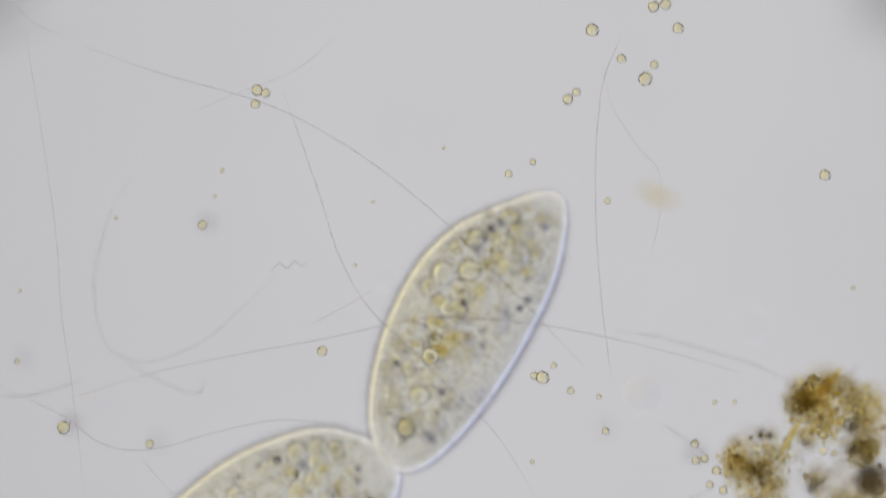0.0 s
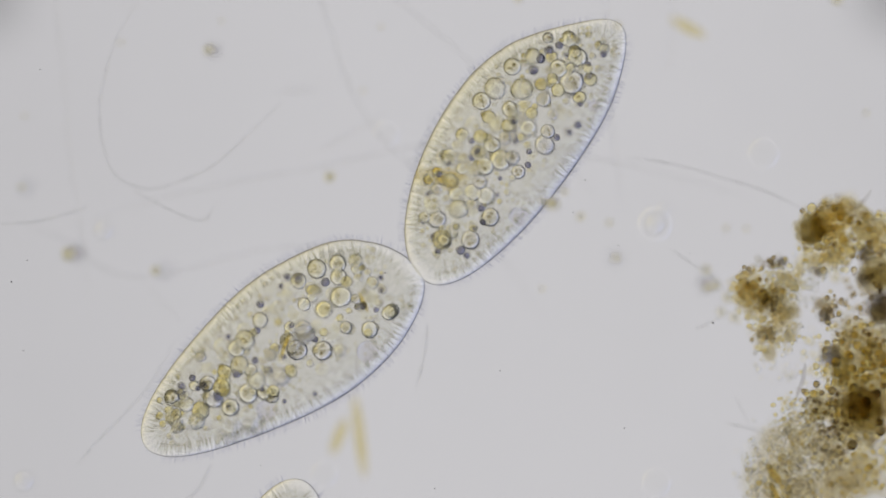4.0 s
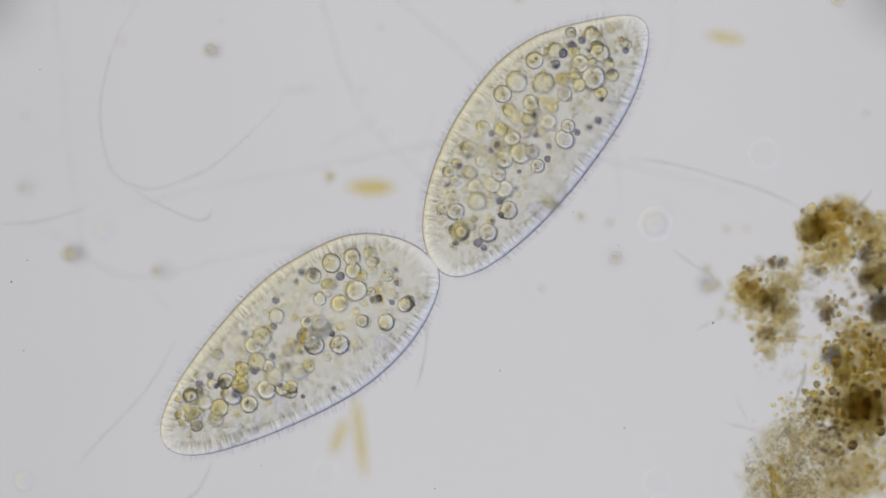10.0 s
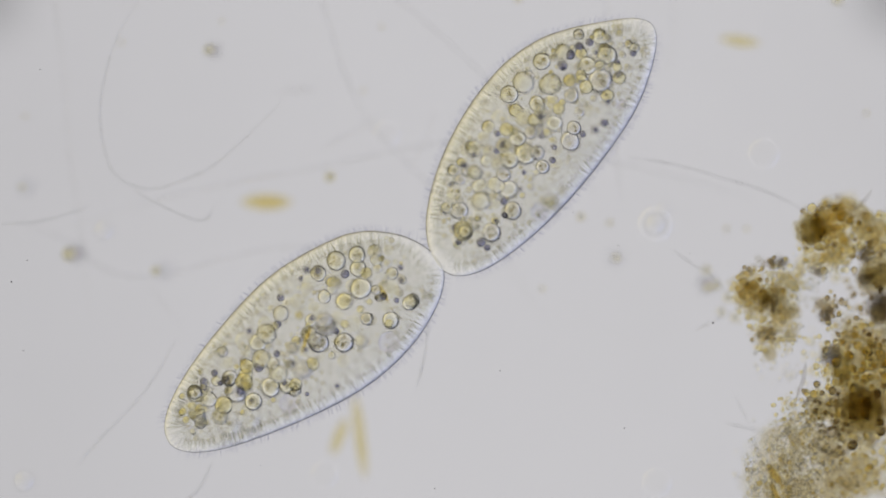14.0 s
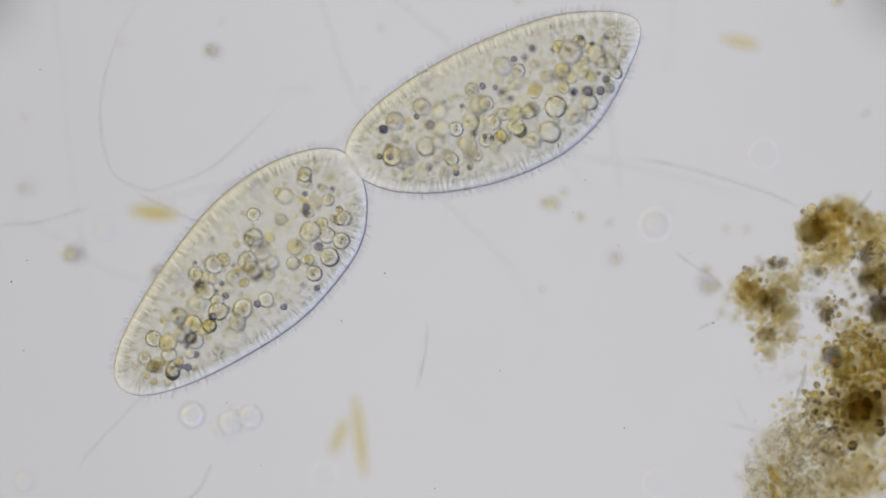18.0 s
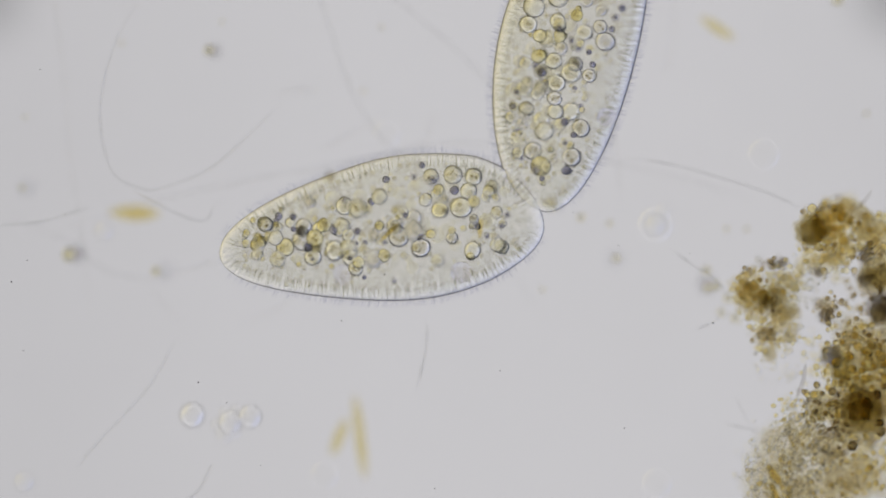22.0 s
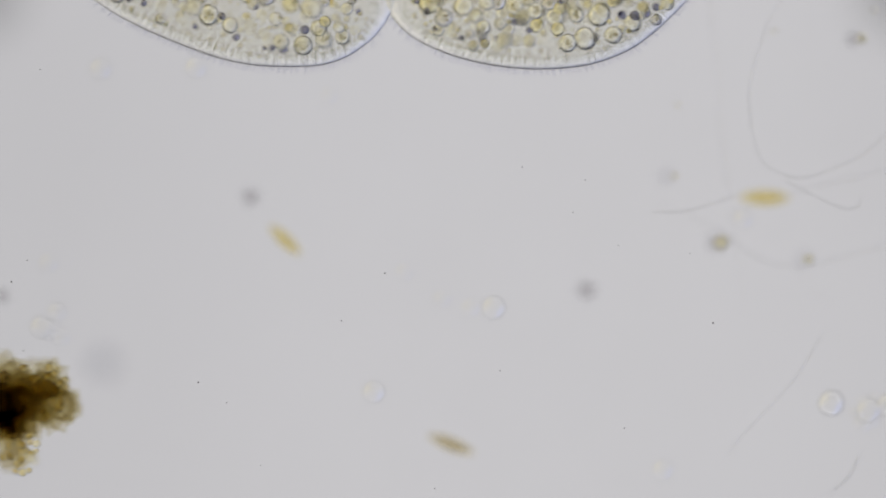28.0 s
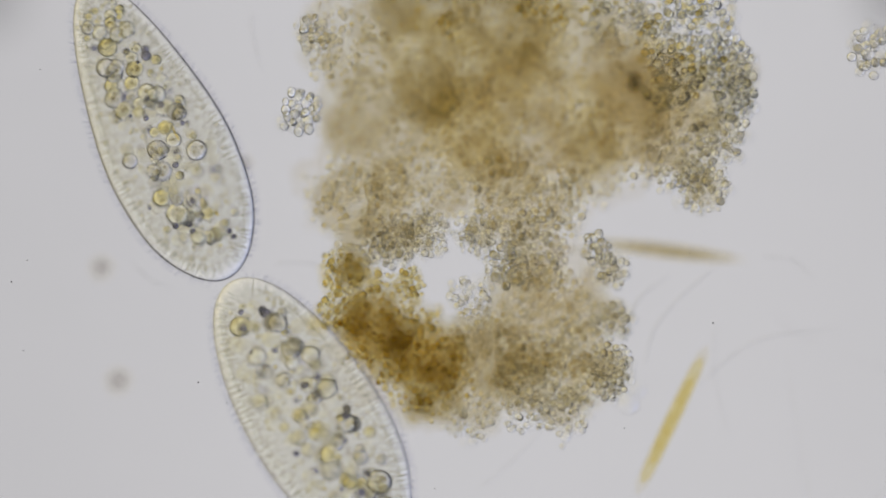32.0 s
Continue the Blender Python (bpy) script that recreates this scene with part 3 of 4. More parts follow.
crowd(pair_a, HULL_A, rng_a, 44, 7, 16, (FAINT,), 8)

pair_b, rng_b = cell(HULL_B, HOME_B, "pale see-through slipper cell with vacuoles and a swallowed golden diatom", 8, "joined pair of cells")
fill(pair_b, HULL_B, HOME_B, rng_b, PLAIN, ((577, 467, 17), (613, 457, 16), (645, 450, 13), (615, 480, 15), (620, 515, 20), (556, 530, 12), (672, 570, 16), (705, 540, 13),
     (455, 595, 18), (438, 612, 16), (445, 640, 17), (475, 665, 17), (430, 715, 16), (460, 690, 18), (545, 490, 14), (480, 560, 14)))
fill(pair_b, HULL_B, HOME_B, rng_b, GREY, ((630, 568, 11), (520, 657, 17), (545, 610, 18), (400, 700, 18), (560, 580, 18), (590, 610, 18)))
fill(pair_b, HULL_B, HOME_B, rng_b, GOLD, ((590, 538, 15), (569, 505, 9), (513, 562, 8), (506, 608, 9), (415, 680, 16), (378, 722, 16)))
fill(pair_b, HULL_B, HOME_B, rng_b, DARK, ((592, 490, 8), (545, 483, 8), (525, 485, 6), (515, 498, 4), (425, 590, 5), (535, 567, 5), (363, 665, 6), (383, 675, 7),
     (485, 680, 5), (577, 685, 4), (525, 700, 4), (682, 535, 5), (690, 478, 5), (440, 655, 8), (410, 695, 9)))
fill(pair_b, HULL_B, HOME_B, rng_b, WATER, ((670, 608, 20), (492, 718, 18)))
crowd(pair_b, HULL_B, rng_b, 44, 7, 15, (PLAIN, PLAIN, GREY, GOLD), -10)
crowd(pair_b, HULL_B, rng_b, 70, 3, 7, (PLAIN, DARK, GOLD, PLAIN), -10)
crowd(pair_b, HULL_B, rng_b, 44, 7, 16, (FAINT,), -6)
inv = HOME_B.inverted()
diatom("swallowed_diatom", inv @ at(650, 503, 0.012), inv @ at(669, 541, 0.012), 6 * K, AMBER_DEEP, "", parent=pair_b)
diatom("swallowed_diatom", inv @ at(532, 580, 0.01), inv @ at(515, 632, 0.01), 5 * K, AMBER_DEEP, "", parent=pair_b)

# ---- two cells that swim past ----
HULL_C = Hull(588 * K, ((0.03, 43), (0.12, 76), (0.35, 114), (0.6, 121), (0.85, 82), (0.97, 38)), ((0.03, 43), (0.12, 76), (0.35, 109), (0.6, 117), (0.85, 82), (0.97, 38)))
HULL_D = Hull(905 * K, ((0.03, 34), (0.15, 60), (0.35, 88), (0.6, 104), (0.85, 96), (0.97, 58)), ((0.03, 46), (0.15, 104), (0.35, 148), (0.6, 134), (0.85, 88), (0.97, 52)), 0.6)
LOAD = ((PLAIN, 34, 9, 18), (GREY, 14, 8, 17), (GOLD, 12, 7, 14), (DARK, 22, 3, 8), (WATER, 2, 15, 19), (FAINT, 18, 7, 16))
HOME_C = lie(0.0040, -0.1940, 3.1, 0)
HOME_D = lie(-1.5036, 0.5200, -30.5, 0)
pass_c, rng_c = cell(HULL_C, HOME_C, "pale see-through slipper cell swimming past alone", 21)
stock(pass_c, HULL_C, rng_c, LOAD)
pass_d, rng_d = cell(HULL_D, HOME_D, "long slender see-through slipper cell swimming past", 22)
stock(pass_d, HULL_D, rng_d, LOAD)

# ---- the first flock of detritus ----
B, D, P, Y, S, F = MASS, MASS_DARK, MASS_PALE, MASS_GOLD, MASS_SLATE, MASS_FILM
flock("brown flock of detritus with dark cores and pale grains", at, LOW + 0.02, 0.03,
      ((1438, 405, 27, D), (1436, 408, 24, D), (1470, 392, 34, Y), (1492, 368, 24, B), (1482, 430, 30, Y), (1455, 462, 22, Y), (1380, 465, 10, S), (1392, 502, 24, P),
       (1320, 507, 28, Y), (1337, 532, 28, B), (1365, 528, 24, D), (1397, 547, 18, B), (1352, 590, 20, B), (1377, 565, 18, Y), (1396, 590, 14, B), (1362, 626, 12, B), (1447, 478, 10, S),
       (1532, 400, 28, B), (1565, 420, 32, Y), (1547, 482, 30, D), (1530, 445, 15, S), (1528, 492, 12, S), (1562, 540, 28, S), (1565, 545, 24, D), (1500, 582, 25, B), (1463, 540, 16, B), (1460, 556, 12, S), (1518, 372, 18, B)),
      ((1470, 400, 46, 46, 3, 9, GRANULE_AMBER), (1470, 450, 40, 40, 3, 8, GRANULE_AMBER), (1395, 490, 34, 44, 3, 6, GRANULE_AMBER), (1335, 518, 40, 40, 3, 8, GRANULE_AMBER),
       (1385, 575, 30, 40, 3, 6, GRANULE), (1400, 520, 30, 30, 3, 6, GRANULE), (1450, 400, 40, 8, 3, 6, GRANULE_DARK), (1365, 530, 30, 14, 3, 6, GRANULE_DARK), (1372, 463, 12, 9, 3, 6, GRANULE_DARK),
       (1545, 410, 40, 36, 4, 9, GRANULE_AMBER), (1470, 415, 60, 120, 2, 5, GRANULE_AMBER), (1350, 530, 60, 110, 2, 5, GRANULE_AMBER), (1400, 500, 50, 90, 2, 4, GRANULE_BLUE), (1460, 455, 40, 50, 2, 5, GRANULE_BLUE), (1385, 585, 30, 50, 2, 4, GRANULE_AMBER), (1340, 500, 40, 30, 2, 5, GRANULE_DARK), (1470, 400, 50, 34, 2, 5, GRANULE_DARK), (1545, 470, 50, 60, 2, 6, GRANULE_DARK), (1375, 640, 40, 30, 2, 5, GRANULE), (1460, 548, 24, 30, 2, 6, GRANULE_DARK), (1352, 592, 26, 30, 2, 6, GRANULE_DARK), (1355, 600, 26, 20, 2, 6, GRANULE_AMBER)), 31, 40, ((LOW + 0.016, -0.012), (0.01, 0.045)))
flock("large dark brown flock of detritus with a pale grainy fringe", at, LOW + 0.022, 0.0,
      ((1520, 620, 46, B), (1495, 655, 26, D), (1545, 665, 56, P), (1447, 720, 22, D), (1500, 722, 44, B), (1522, 735, 46, D), (1585, 720, 60, P), (1470, 630, 18, S),
       (1462, 790, 32, B), (1552, 830, 54, P), (1500, 838, 44, P), (1420, 765, 36, P), (1382, 800, 46, P), (1420, 842, 56, P), (1345, 852, 42, P), (1480, 868, 48, P), (1390, 885, 50, P), (1600, 600, 60, B), (1545, 700, 40, B)),
      ((1520, 630, 60, 70, 4, 9, GRANULE_AMBER), (1510, 735, 70, 26, 4, 9, GRANULE_DARK), (1420, 780, 60, 150, 3, 6, GRANULE), (1380, 840, 70, 190, 3, 6, GRANULE), (1450, 850, 70, 150, 3, 6, GRANULE),
       (1400, 880, 70, 80, 3, 6, GRANULE_AMBER), (1480, 700, 60, 40, 4, 8, GRANULE_AMBER), (1500, 640, 80, 140, 2, 6, GRANULE_AMBER), (1470, 715, 60, 50, 2, 6, GRANULE_DARK), (1520, 560, 60, 90, 2, 6, GRANULE_DARK), (1400, 830, 90, 220, 2, 4, GRANULE_BLUE), (1420, 740, 50, 90, 2, 5, GRANULE_AMBER), (1520, 820, 60, 90, 3, 7, GRANULE_AMBER)), 32, 60)

# ---- the great flock with a hole ----
there = chart(1325, 851)
flock("large yellowish brown flock of detritus with a round hole", there, LOW + 0.022, 0.0,
      ((800, 110, 90, MASS_AMBER), (840, 240, 76, MASS_AMBER), (1060, 220, 80, MASS_AMBER), (950, 120, 90, MASS_AMBER), (1150, 160, 80, P), (660, 340, 105, F), (790, 330, 90, F), (930, 340, 95, F), (700, 600, 110, F), (850, 650, 80, F), (975, 580, 100, F), (930, 220, 100, F), (1070, 190, 120, F), (1180, 200, 90, F), (1210, 150, 80, P), (1130, 120, 80, F), (1000, 480, 70, F), (640, 80, 90, P), (760, 40, 100, B), (880, 70, 100, B), (1000, 90, 95, P), (1100, 200, 85, P), (700, 200, 100, P), (820, 220, 85, P), (950, 240, 75, P), (1050, 270, 66, P), (1170, 250, 56, P),
       (1230, 285, 44, P), (630, 350, 66, P), (710, 330, 60, P), (800, 345, 46, P), (900, 335, 56, P), (980, 360, 46, P), (645, 415, 46, P),
       (640, 490, 36, B), (690, 560, 60, B), (620, 560, 40, B), (620, 470, 34, B), (710, 585, 44, B), (690, 640, 46, B), (765, 645, 64, B), (785, 705, 50, B), (865, 625, 64, B), (890, 565, 46, P), (960, 560, 66, P), (950, 480, 50, P), (940, 660, 66, B),
       (1020, 620, 56, P), (1040, 540, 44, P), (1040, 680, 44, P), (740, 725, 30, B), (780, 160, 80, B), (850, 275, 50, P), (1060, 280, 56, P), (760, 640, 60, Y), (660, 590, 56, Y), (930, 130, 90, P), (640, 210, 70, P), (1085, 560, 34, P), (1085, 480, 28, P), (1080, 640, 36, P), (1000, 720, 40, P), (860, 725, 40, P), (1250, 330, 34, P), (1270, 220, 44, P), (1300, 130, 44, P), (920, 425, 36, P), (760, -60, 100, B), (960, -60, 100, B), (1110, 60, 70, P), (700, 425, 36, P), (745, 415, 30, P), (860, 410, 30, P), (900, 500, 34, P)),
      ((620, 80, 80, 228, 3.6, 6.4, GRANULE_SOFT), (760, 60, 110, 133, 3.6, 6.4, GRANULE_SOFT), (900, 80, 110, 209, 3.6, 6.4, GRANULE_SOFT), (1030, 120, 100, 209, 3.6, 6.4, GRANULE_SOFT), (700, 220, 110, 247, 3.6, 6.4, GRANULE_SOFT),
       (860, 230, 100, 342, 3.6, 6.4, GRANULE_SOFT), (1050, 270, 90, 323, 3.6, 6.4, GRANULE_SOFT), (1200, 270, 70, 228, 3.6, 7.2, GRANULE), (620, 350, 66, 209, 3.6, 7.2, GRANULE_SOFT), (740, 340, 80, 228, 3.6, 6.4, GRANULE_SOFT), (900, 345, 80, 285, 3.6, 7.2, GRANULE_SOFT),
       (980, 370, 60, 190, 3.6, 7.2, GRANULE_SOFT), (670, 430, 40, 114, 3.6, 6.4, GRANULE), (690, 580, 90, 323, 2.9, 6.4, GRANULE_AMBER), (640, 500, 46, 40, 3.6, 7.2, GRANULE_AMBER), (610, 550, 40, 95, 2.9, 6.4, GRANULE_AMBER), (610, 480, 34, 76, 2.9, 6.4, GRANULE_AMBER), (1090, 570, 34, 95, 3.6, 7.2, GRANULE), (1085, 650, 40, 95, 3.6, 7.2, GRANULE), (1010, 730, 46, 95, 3.6, 7.2, GRANULE), (840, 745, 40, 68, 3.6, 7.2, GRANULE), (1250, 330, 46, 114, 3.6, 8.0, GRANULE), (1280, 240, 50, 152, 3.6, 8.0, GRANULE), (1310, 170, 36, 95, 4.3, 8.0, GRANULE_BLUE), (540, 200, 36, 45, 5.8, 9.6, GRANULE_BLUE), (1085, 480, 32, 76, 3.6, 7.2, GRANULE), (1060, 440, 24, 45, 4.3, 8.0, GRANULE), (560, 60, 30, 57, 4.3, 8.0, GRANULE), (760, 660, 80, 266, 2.9, 6.4, GRANULE_AMBER),
       (870, 640, 80, 266, 3.6, 6.4, GRANULE_SOFT), (970, 560, 90, 304, 3.6, 7.2, GRANULE_SOFT), (1030, 640, 70, 228, 3.6, 7.2, GRANULE_SOFT), (950, 450, 60, 209, 3.6, 7.2, GRANULE), (940, 700, 60, 152, 3.6, 7.2, GRANULE),
       (705, 430, 40, 114, 3.6, 7.2, GRANULE), (760, 415, 40, 95, 3.6, 7.2, GRANULE), (850, 415, 36, 95, 3.6, 7.2, GRANULE), (900, 470, 34, 76, 4.3, 8.0, GRANULE), (840, 530, 40, 76, 3.6, 7.2, GRANULE), (730, 500, 26, 57, 2.9, 6.4, GRANULE_AMBER), (1090, 680, 30, 45, 4.3, 8.0, GRANULE), (1235, 70, 80, 247, 4.3, 8.0, GRANULE_BLUE), (1290, 120, 50, 114, 4.3, 8.0, GRANULE_BLUE), (1190, 150, 50, 114, 4.3, 8.0, GRANULE_BLUE), (1230, 80, 90, 114, 4.3, 8.0, GRANULE_AMBER), (1550, 90, 40, 68, 5.0, 8.8, GRANULE), (1100, 30, 60, 152, 3.6, 7.2, GRANULE_BLUE),
       (800, -60, 130, 171, 3.6, 6.4, GRANULE_AMBER), (1000, -50, 110, 266, 3.6, 6.4, GRANULE_AMBER), (1240, -40, 80, 152, 4.3, 8.0, GRANULE_BLUE)), 33, 60, ((LOW + 0.012, -0.044), (0.042, UP - 0.014)))
stop = chart(1264, -22)
flock("small dense dark brown flock of detritus", stop, LOW + 0.022, 0.0,
      ((125, 700, 70, D), (120, 705, 56, D), (150, 720, 50, D), (90, 690, 44, B), (120, 730, 50, D), (195, 670, 34, D), (212, 715, 44, D), (80, 800, 30, B), (140, 800, 28, B), (10, 700, 44, B), (-30, 720, 50, D)),
      ((110, 710, 80, 36, 4, 9, GRANULE_DARK), (190, 690, 50, 50, 4, 9, GRANULE_AMBER), (90, 800, 44, 50, 4, 9, GRANULE_AMBER), (150, 800, 34, 30, 4, 8, GRANULE_AMBER), (0, 700, 46, 40, 4, 9, GRANULE_AMBER)), 34, 30)

# ---- filaments high in the water, first view ----
high = chart(-14, 309, 0.042)
Z = 0.042
for line, r, mat in ((((20, 0), (60, 40), (115, 66)), 0.6, THREAD_FAINT),
                     (((150, 82), (270, 125), (430, 170), (520, 205), (640, 275), (760, 368), (850, 455), (950, 560), (1035, 650)), 0.9, THREAD_PALE),
                     (((500, 158), (530, 240), (565, 340), (600, 450), (650, 540), (720, 610), (800, 690), (880, 770), (950, 882)), 0.9, THREAD_PALE),
                     (((115, 708), (270, 660), (430, 625), (560, 602), (700, 572), (800, 560), (960, 575), (1090, 600), (1210, 630), (1310, 660)), 0.9, THREAD_PALE),
                     (((1105, 55), (1070, 140), (1056, 260), (1056, 400), (1066, 540), (1082, 668)), 0.9, THREAD_PALE),
                     (((1073, 140), (1085, 190), (1130, 260), (1165, 300), (1170, 350), (1163, 410), (1150, 450)), 0.6, THREAD_FAINT),
                     (((0, 685), (110, 735), (180, 785), (265, 795), (400, 760), (500, 743), (620, 755)), 0.8, THREAD_PALE),
                     (((45, 60), (75, 240), (100, 420), (110, 560), (130, 700), (150, 882)), 0.7, THREAD_FAINT),
                     (((478, 480), (495, 466), (508, 474), (522, 462), (533, 470), (547, 462)), 0.9, THREAD_PALE), (((705, 610), (735, 560), (753, 505)), 0.6, THREAD_PALE), (((420, 875), (470, 855), (505, 830)), 0.6, THREAD_PALE), (((245, 805), (275, 840), (310, 880)), 0.6, THREAD_FAINT),
                     (((550, 575), (610, 542), (665, 510)), 0.6, THREAD_PALE), (((336, 202), (400, 172), (520, 125), (600, 60)), 0.6, THREAD_FAINT)):
    thread([high(u, v, Z) for u, v in line], 1.6 * r * K, mat, "thin straight grey bacterial filament high in the water")

# ---- filaments in the water ----
for line, r, mat in ((((1107, 276), (1190, 288), (1269, 310), (1356, 337), (1430, 374)), 1.3, THREAD_PALE), (((1188, 441), (1228, 468), (1260, 490), (1282, 512)), 1.0, THREAD), (((1228, 582), (1260, 566), (1289, 549)), 1.1, THREAD_PALE),
                     (((242, 0), (202, 74), (176, 182), (185, 269), (209, 313), (263, 333), (323, 316), (377, 290), (438, 236), (498, 178)), 0.9, THREAD_PALE),
                     (((236, 337), (290, 364), (337, 385), (364, 385), (374, 364)), 1.0, THREAD), (((0, 395), (67, 389), (155, 364)), 1.3, THREAD_PALE),
                     (((755, 570), (752, 620), (735, 690)), 1.0, THREAD), (((310, 599), (256, 690), (168, 784), (135, 825)), 0.9, THREAD_PALE), (((374, 818), (350, 865), (318, 890)), 1.0, THREAD),
                     (((1282, 747), (1310, 753), (1350, 764)), 0.8, THREAD), (((1300, 700), (1330, 760)), 0.5, THREAD_PALE)):
    thread([at(u, v, 0.02) for u, v in line], 1.5 * r * K, mat, "thin curved colourless filament in the water")
for line, r, mat in ((((1350, 455), (1410, 462), (1445, 495)), 0.8, THREAD), (((1106, 643), (1114, 596), (1134, 535), (1188, 488)), 1.0, THREAD), (((242, 468), (275, 498), (310, 512)), 0.9, THREAD), (((1145, 653), (1165, 583), (1215, 523), (1286, 461)), 1.0, THREAD_PALE),
                     (((1240, 690), (1290, 640), (1360, 600), (1500, 580)), 0.8, THREAD_PALE), (((1275, 560), (1270, 660), (1300, 780)), 0.6, THREAD_PALE),
                     (((980, 750), (900, 830), (850, 870)), 0.7, THREAD_PALE), (((450, 20), (455, 70), (470, 125)), 0.8, THREAD), (((490, 468), (540, 466), (575, 472)), 0.8, THREAD)):
    thread([there(u, v, -0.03) for u, v in line], 1.2 * r * K, mat, "thin curved colourless filament beside the flock")

# ---- a dark loop and stalks on the first flock ----
loop = [at(1466 + 30 * math.cos(a) + 5 * math.cos(2 * a), 782 - 17 * math.sin(a) + 9 * math.cos(a), 0.004) for a in (2 * math.pi * k / 24 for k in range(24))]
tagged(new("looped_strand", link("looped_strand", tube(loop + loop[:1], 4.5 * K, 8, False), MASS_SLATE)), "dark bent strand looped on the brown flock", "strand")
for a, b in (((1424, 640), (1408, 700)), ((1508, 370), (1541, 334)), ((1436, 372), (1452, 356))):
    tagged(new("stalk", link("stalk", tube(smooth_line([at(*a, 0.0), at((a[0] + b[0]) / 2 + 3, (a[1] + b[1]) / 2 + 2, 0.0), at(*b, 0.0)], 6), 4 * K, 8), MASS_SLATE)), "short grey stalk sticking out of the flock", "stalk", "stalks on the flock")

# ---- diatoms and drifting bits ----
G = "diatoms"
BED = LOW + 0.007
diatom("diatom", at(625, 690, BED), at(645, 850, BED), 12 * K, AMBER, blunt=0.3, label="pair of golden needle-shaped diatoms on the slide", group=G)
diatom("diatom", at(612, 735, BED), at(585, 805, BED), 12 * K, AMBER, blunt=0.3, label="short golden diatom beside a needle-shaped one", group=G)
drift_a = diatom("diatom", at(660, 328, BED), at(760, 318, BED), 17 * K, AMBER_DEEP, "golden spindle-shaped diatom drifting in the water", group=G)
drift_b = diatom("diatom", at(1230, 58, BED), at(1310, 70, BED), 12 * K, AMBER, "blurred pale golden spindle-shaped diatom drifting in the water", group=G)
diatom("diatom", at(1355, 818, BED + 0.06), at(1384, 860, BED + 0.06), 9 * K, AMBER_DEEP, "golden diatom caught in the grainy flock", group=G)
diatom("diatom", at(1362, 852, BED + 0.06), at(1384, 905, BED + 0.06), 7 * K, AMBER_DEEP, "slim golden diatom caught in the grainy flock", group=G)
diatom("diatom", there(1258, 612, -0.024), there(1132, 878, -0.024), 16 * K, AMBER_DEEP, blunt=0.22, label="long golden rod-shaped diatom beside the flock", group=G)
diatom("diatom", at(1512, 337, 0.055), at(1462, 400, 0.055), 9 * K, AMBER_DEEP, "golden diatom standing out of the brown flock", group=G)
diatom("diatom", at(1440, 425, 0.055), at(1395, 505, 0.055), 8 * K, AMBER_DEEP, "slim golden diatom lying on the brown flock", group=G)
diatom("diatom", there(1040, 428, BED), there(1330, 462, BED), 15 * K, AMBER_BROWN, "long brown needle-shaped diatom sticking out of the flock", group=G)
diatom("diatom", there(530, 578, BED), there(590, 596, BED), 11 * K, AMBER_DEEP, "golden diatom at the flock's edge", group=G)
diatom("diatom", there(577, 470, BED), there(590, 525, BED), 9 * K, AMBER_DEEP, "golden diatom at the flock's edge", group=G)
diatom("diatom", stop(590, 392, BED), stop(652, 450, BED), 14 * K, AMBER_DEEP, "short golden diatom alone in the water", group=G)
diatom("diatom", stop(870, 765, BED), stop(960, 800, BED), 14 * K, AMBER_BROWN, "blurred greyish brown diatom low in the water", group=G)


def speck(place, u, v, r, heart=SPECK, coat=SHEATH_GREY):
    """A far speck with a soft coat."""
    ob = empty("speck", place(u, v, LOW + r * K * 0.66 + 0.005), "soft greyish speck of detritus low in the water", "speck", "specks in the water")
    for k in (0.45, 0.7, 0.9, 1.1):
        mat = heart if k < 0.8 else coat
        key = (mat.name, "speck", int(u) % 3)
        if key not in SPHERES:
            SPHERES[key] = link("slime_sheath", ball(1.0, 4, 0.1, 1.5, (1, 1, 0.5), key[2] + 5), mat)
        part("core" if k < 0.5 else "slime_sheath", SPHERES[key], None, ob, "", Matrix.Scale(r * K * k, 4))
    return ob


for u, v, r in ((1249, 500, 22), (135, 447, 22), (377, 88, 18)):
    speck(at, u, v, r)
for u, v, r in ((1087, 456, 20), (47, 330, 20), (290, 478, 22)):
    speck(at, u, v, r, PALE_SPECK)
for u, v, r in ((560, 345, 22), (1155, 510, 24), (120, 520, 18)):
    speck(stop, u, v, r)
for u, v, r in ((215, 675, 26), (185, 475, 24), (440, 290, 14)):
    speck(there, u, v, r, SPECK, SHEATH)
speck(stop, 300, 640, 46, PALE_SPECK)


def droplet(place, u, v, r, mat=DROPLET, label="small clear round droplet in the water", z=None):
    key = (mat.name, "droplet", int(u) % 4)
    if key not in SPHERES:
        SPHERES[key] = link("droplet", ball(1.0, 4, 0.22 if mat is ALGA else 0.04, 1.5, seed=key[2] + 2), mat)
    ob = new("droplet", SPHERES[key])
    ob.matrix_basis = Matrix.Translation(place(u, v, LOW + r * K * 1.08 + 0.006 if z is None else z)) @ Matrix.Scale(r * K, 4)
    return tagged(ob, label, "droplet", "droplets in the water")


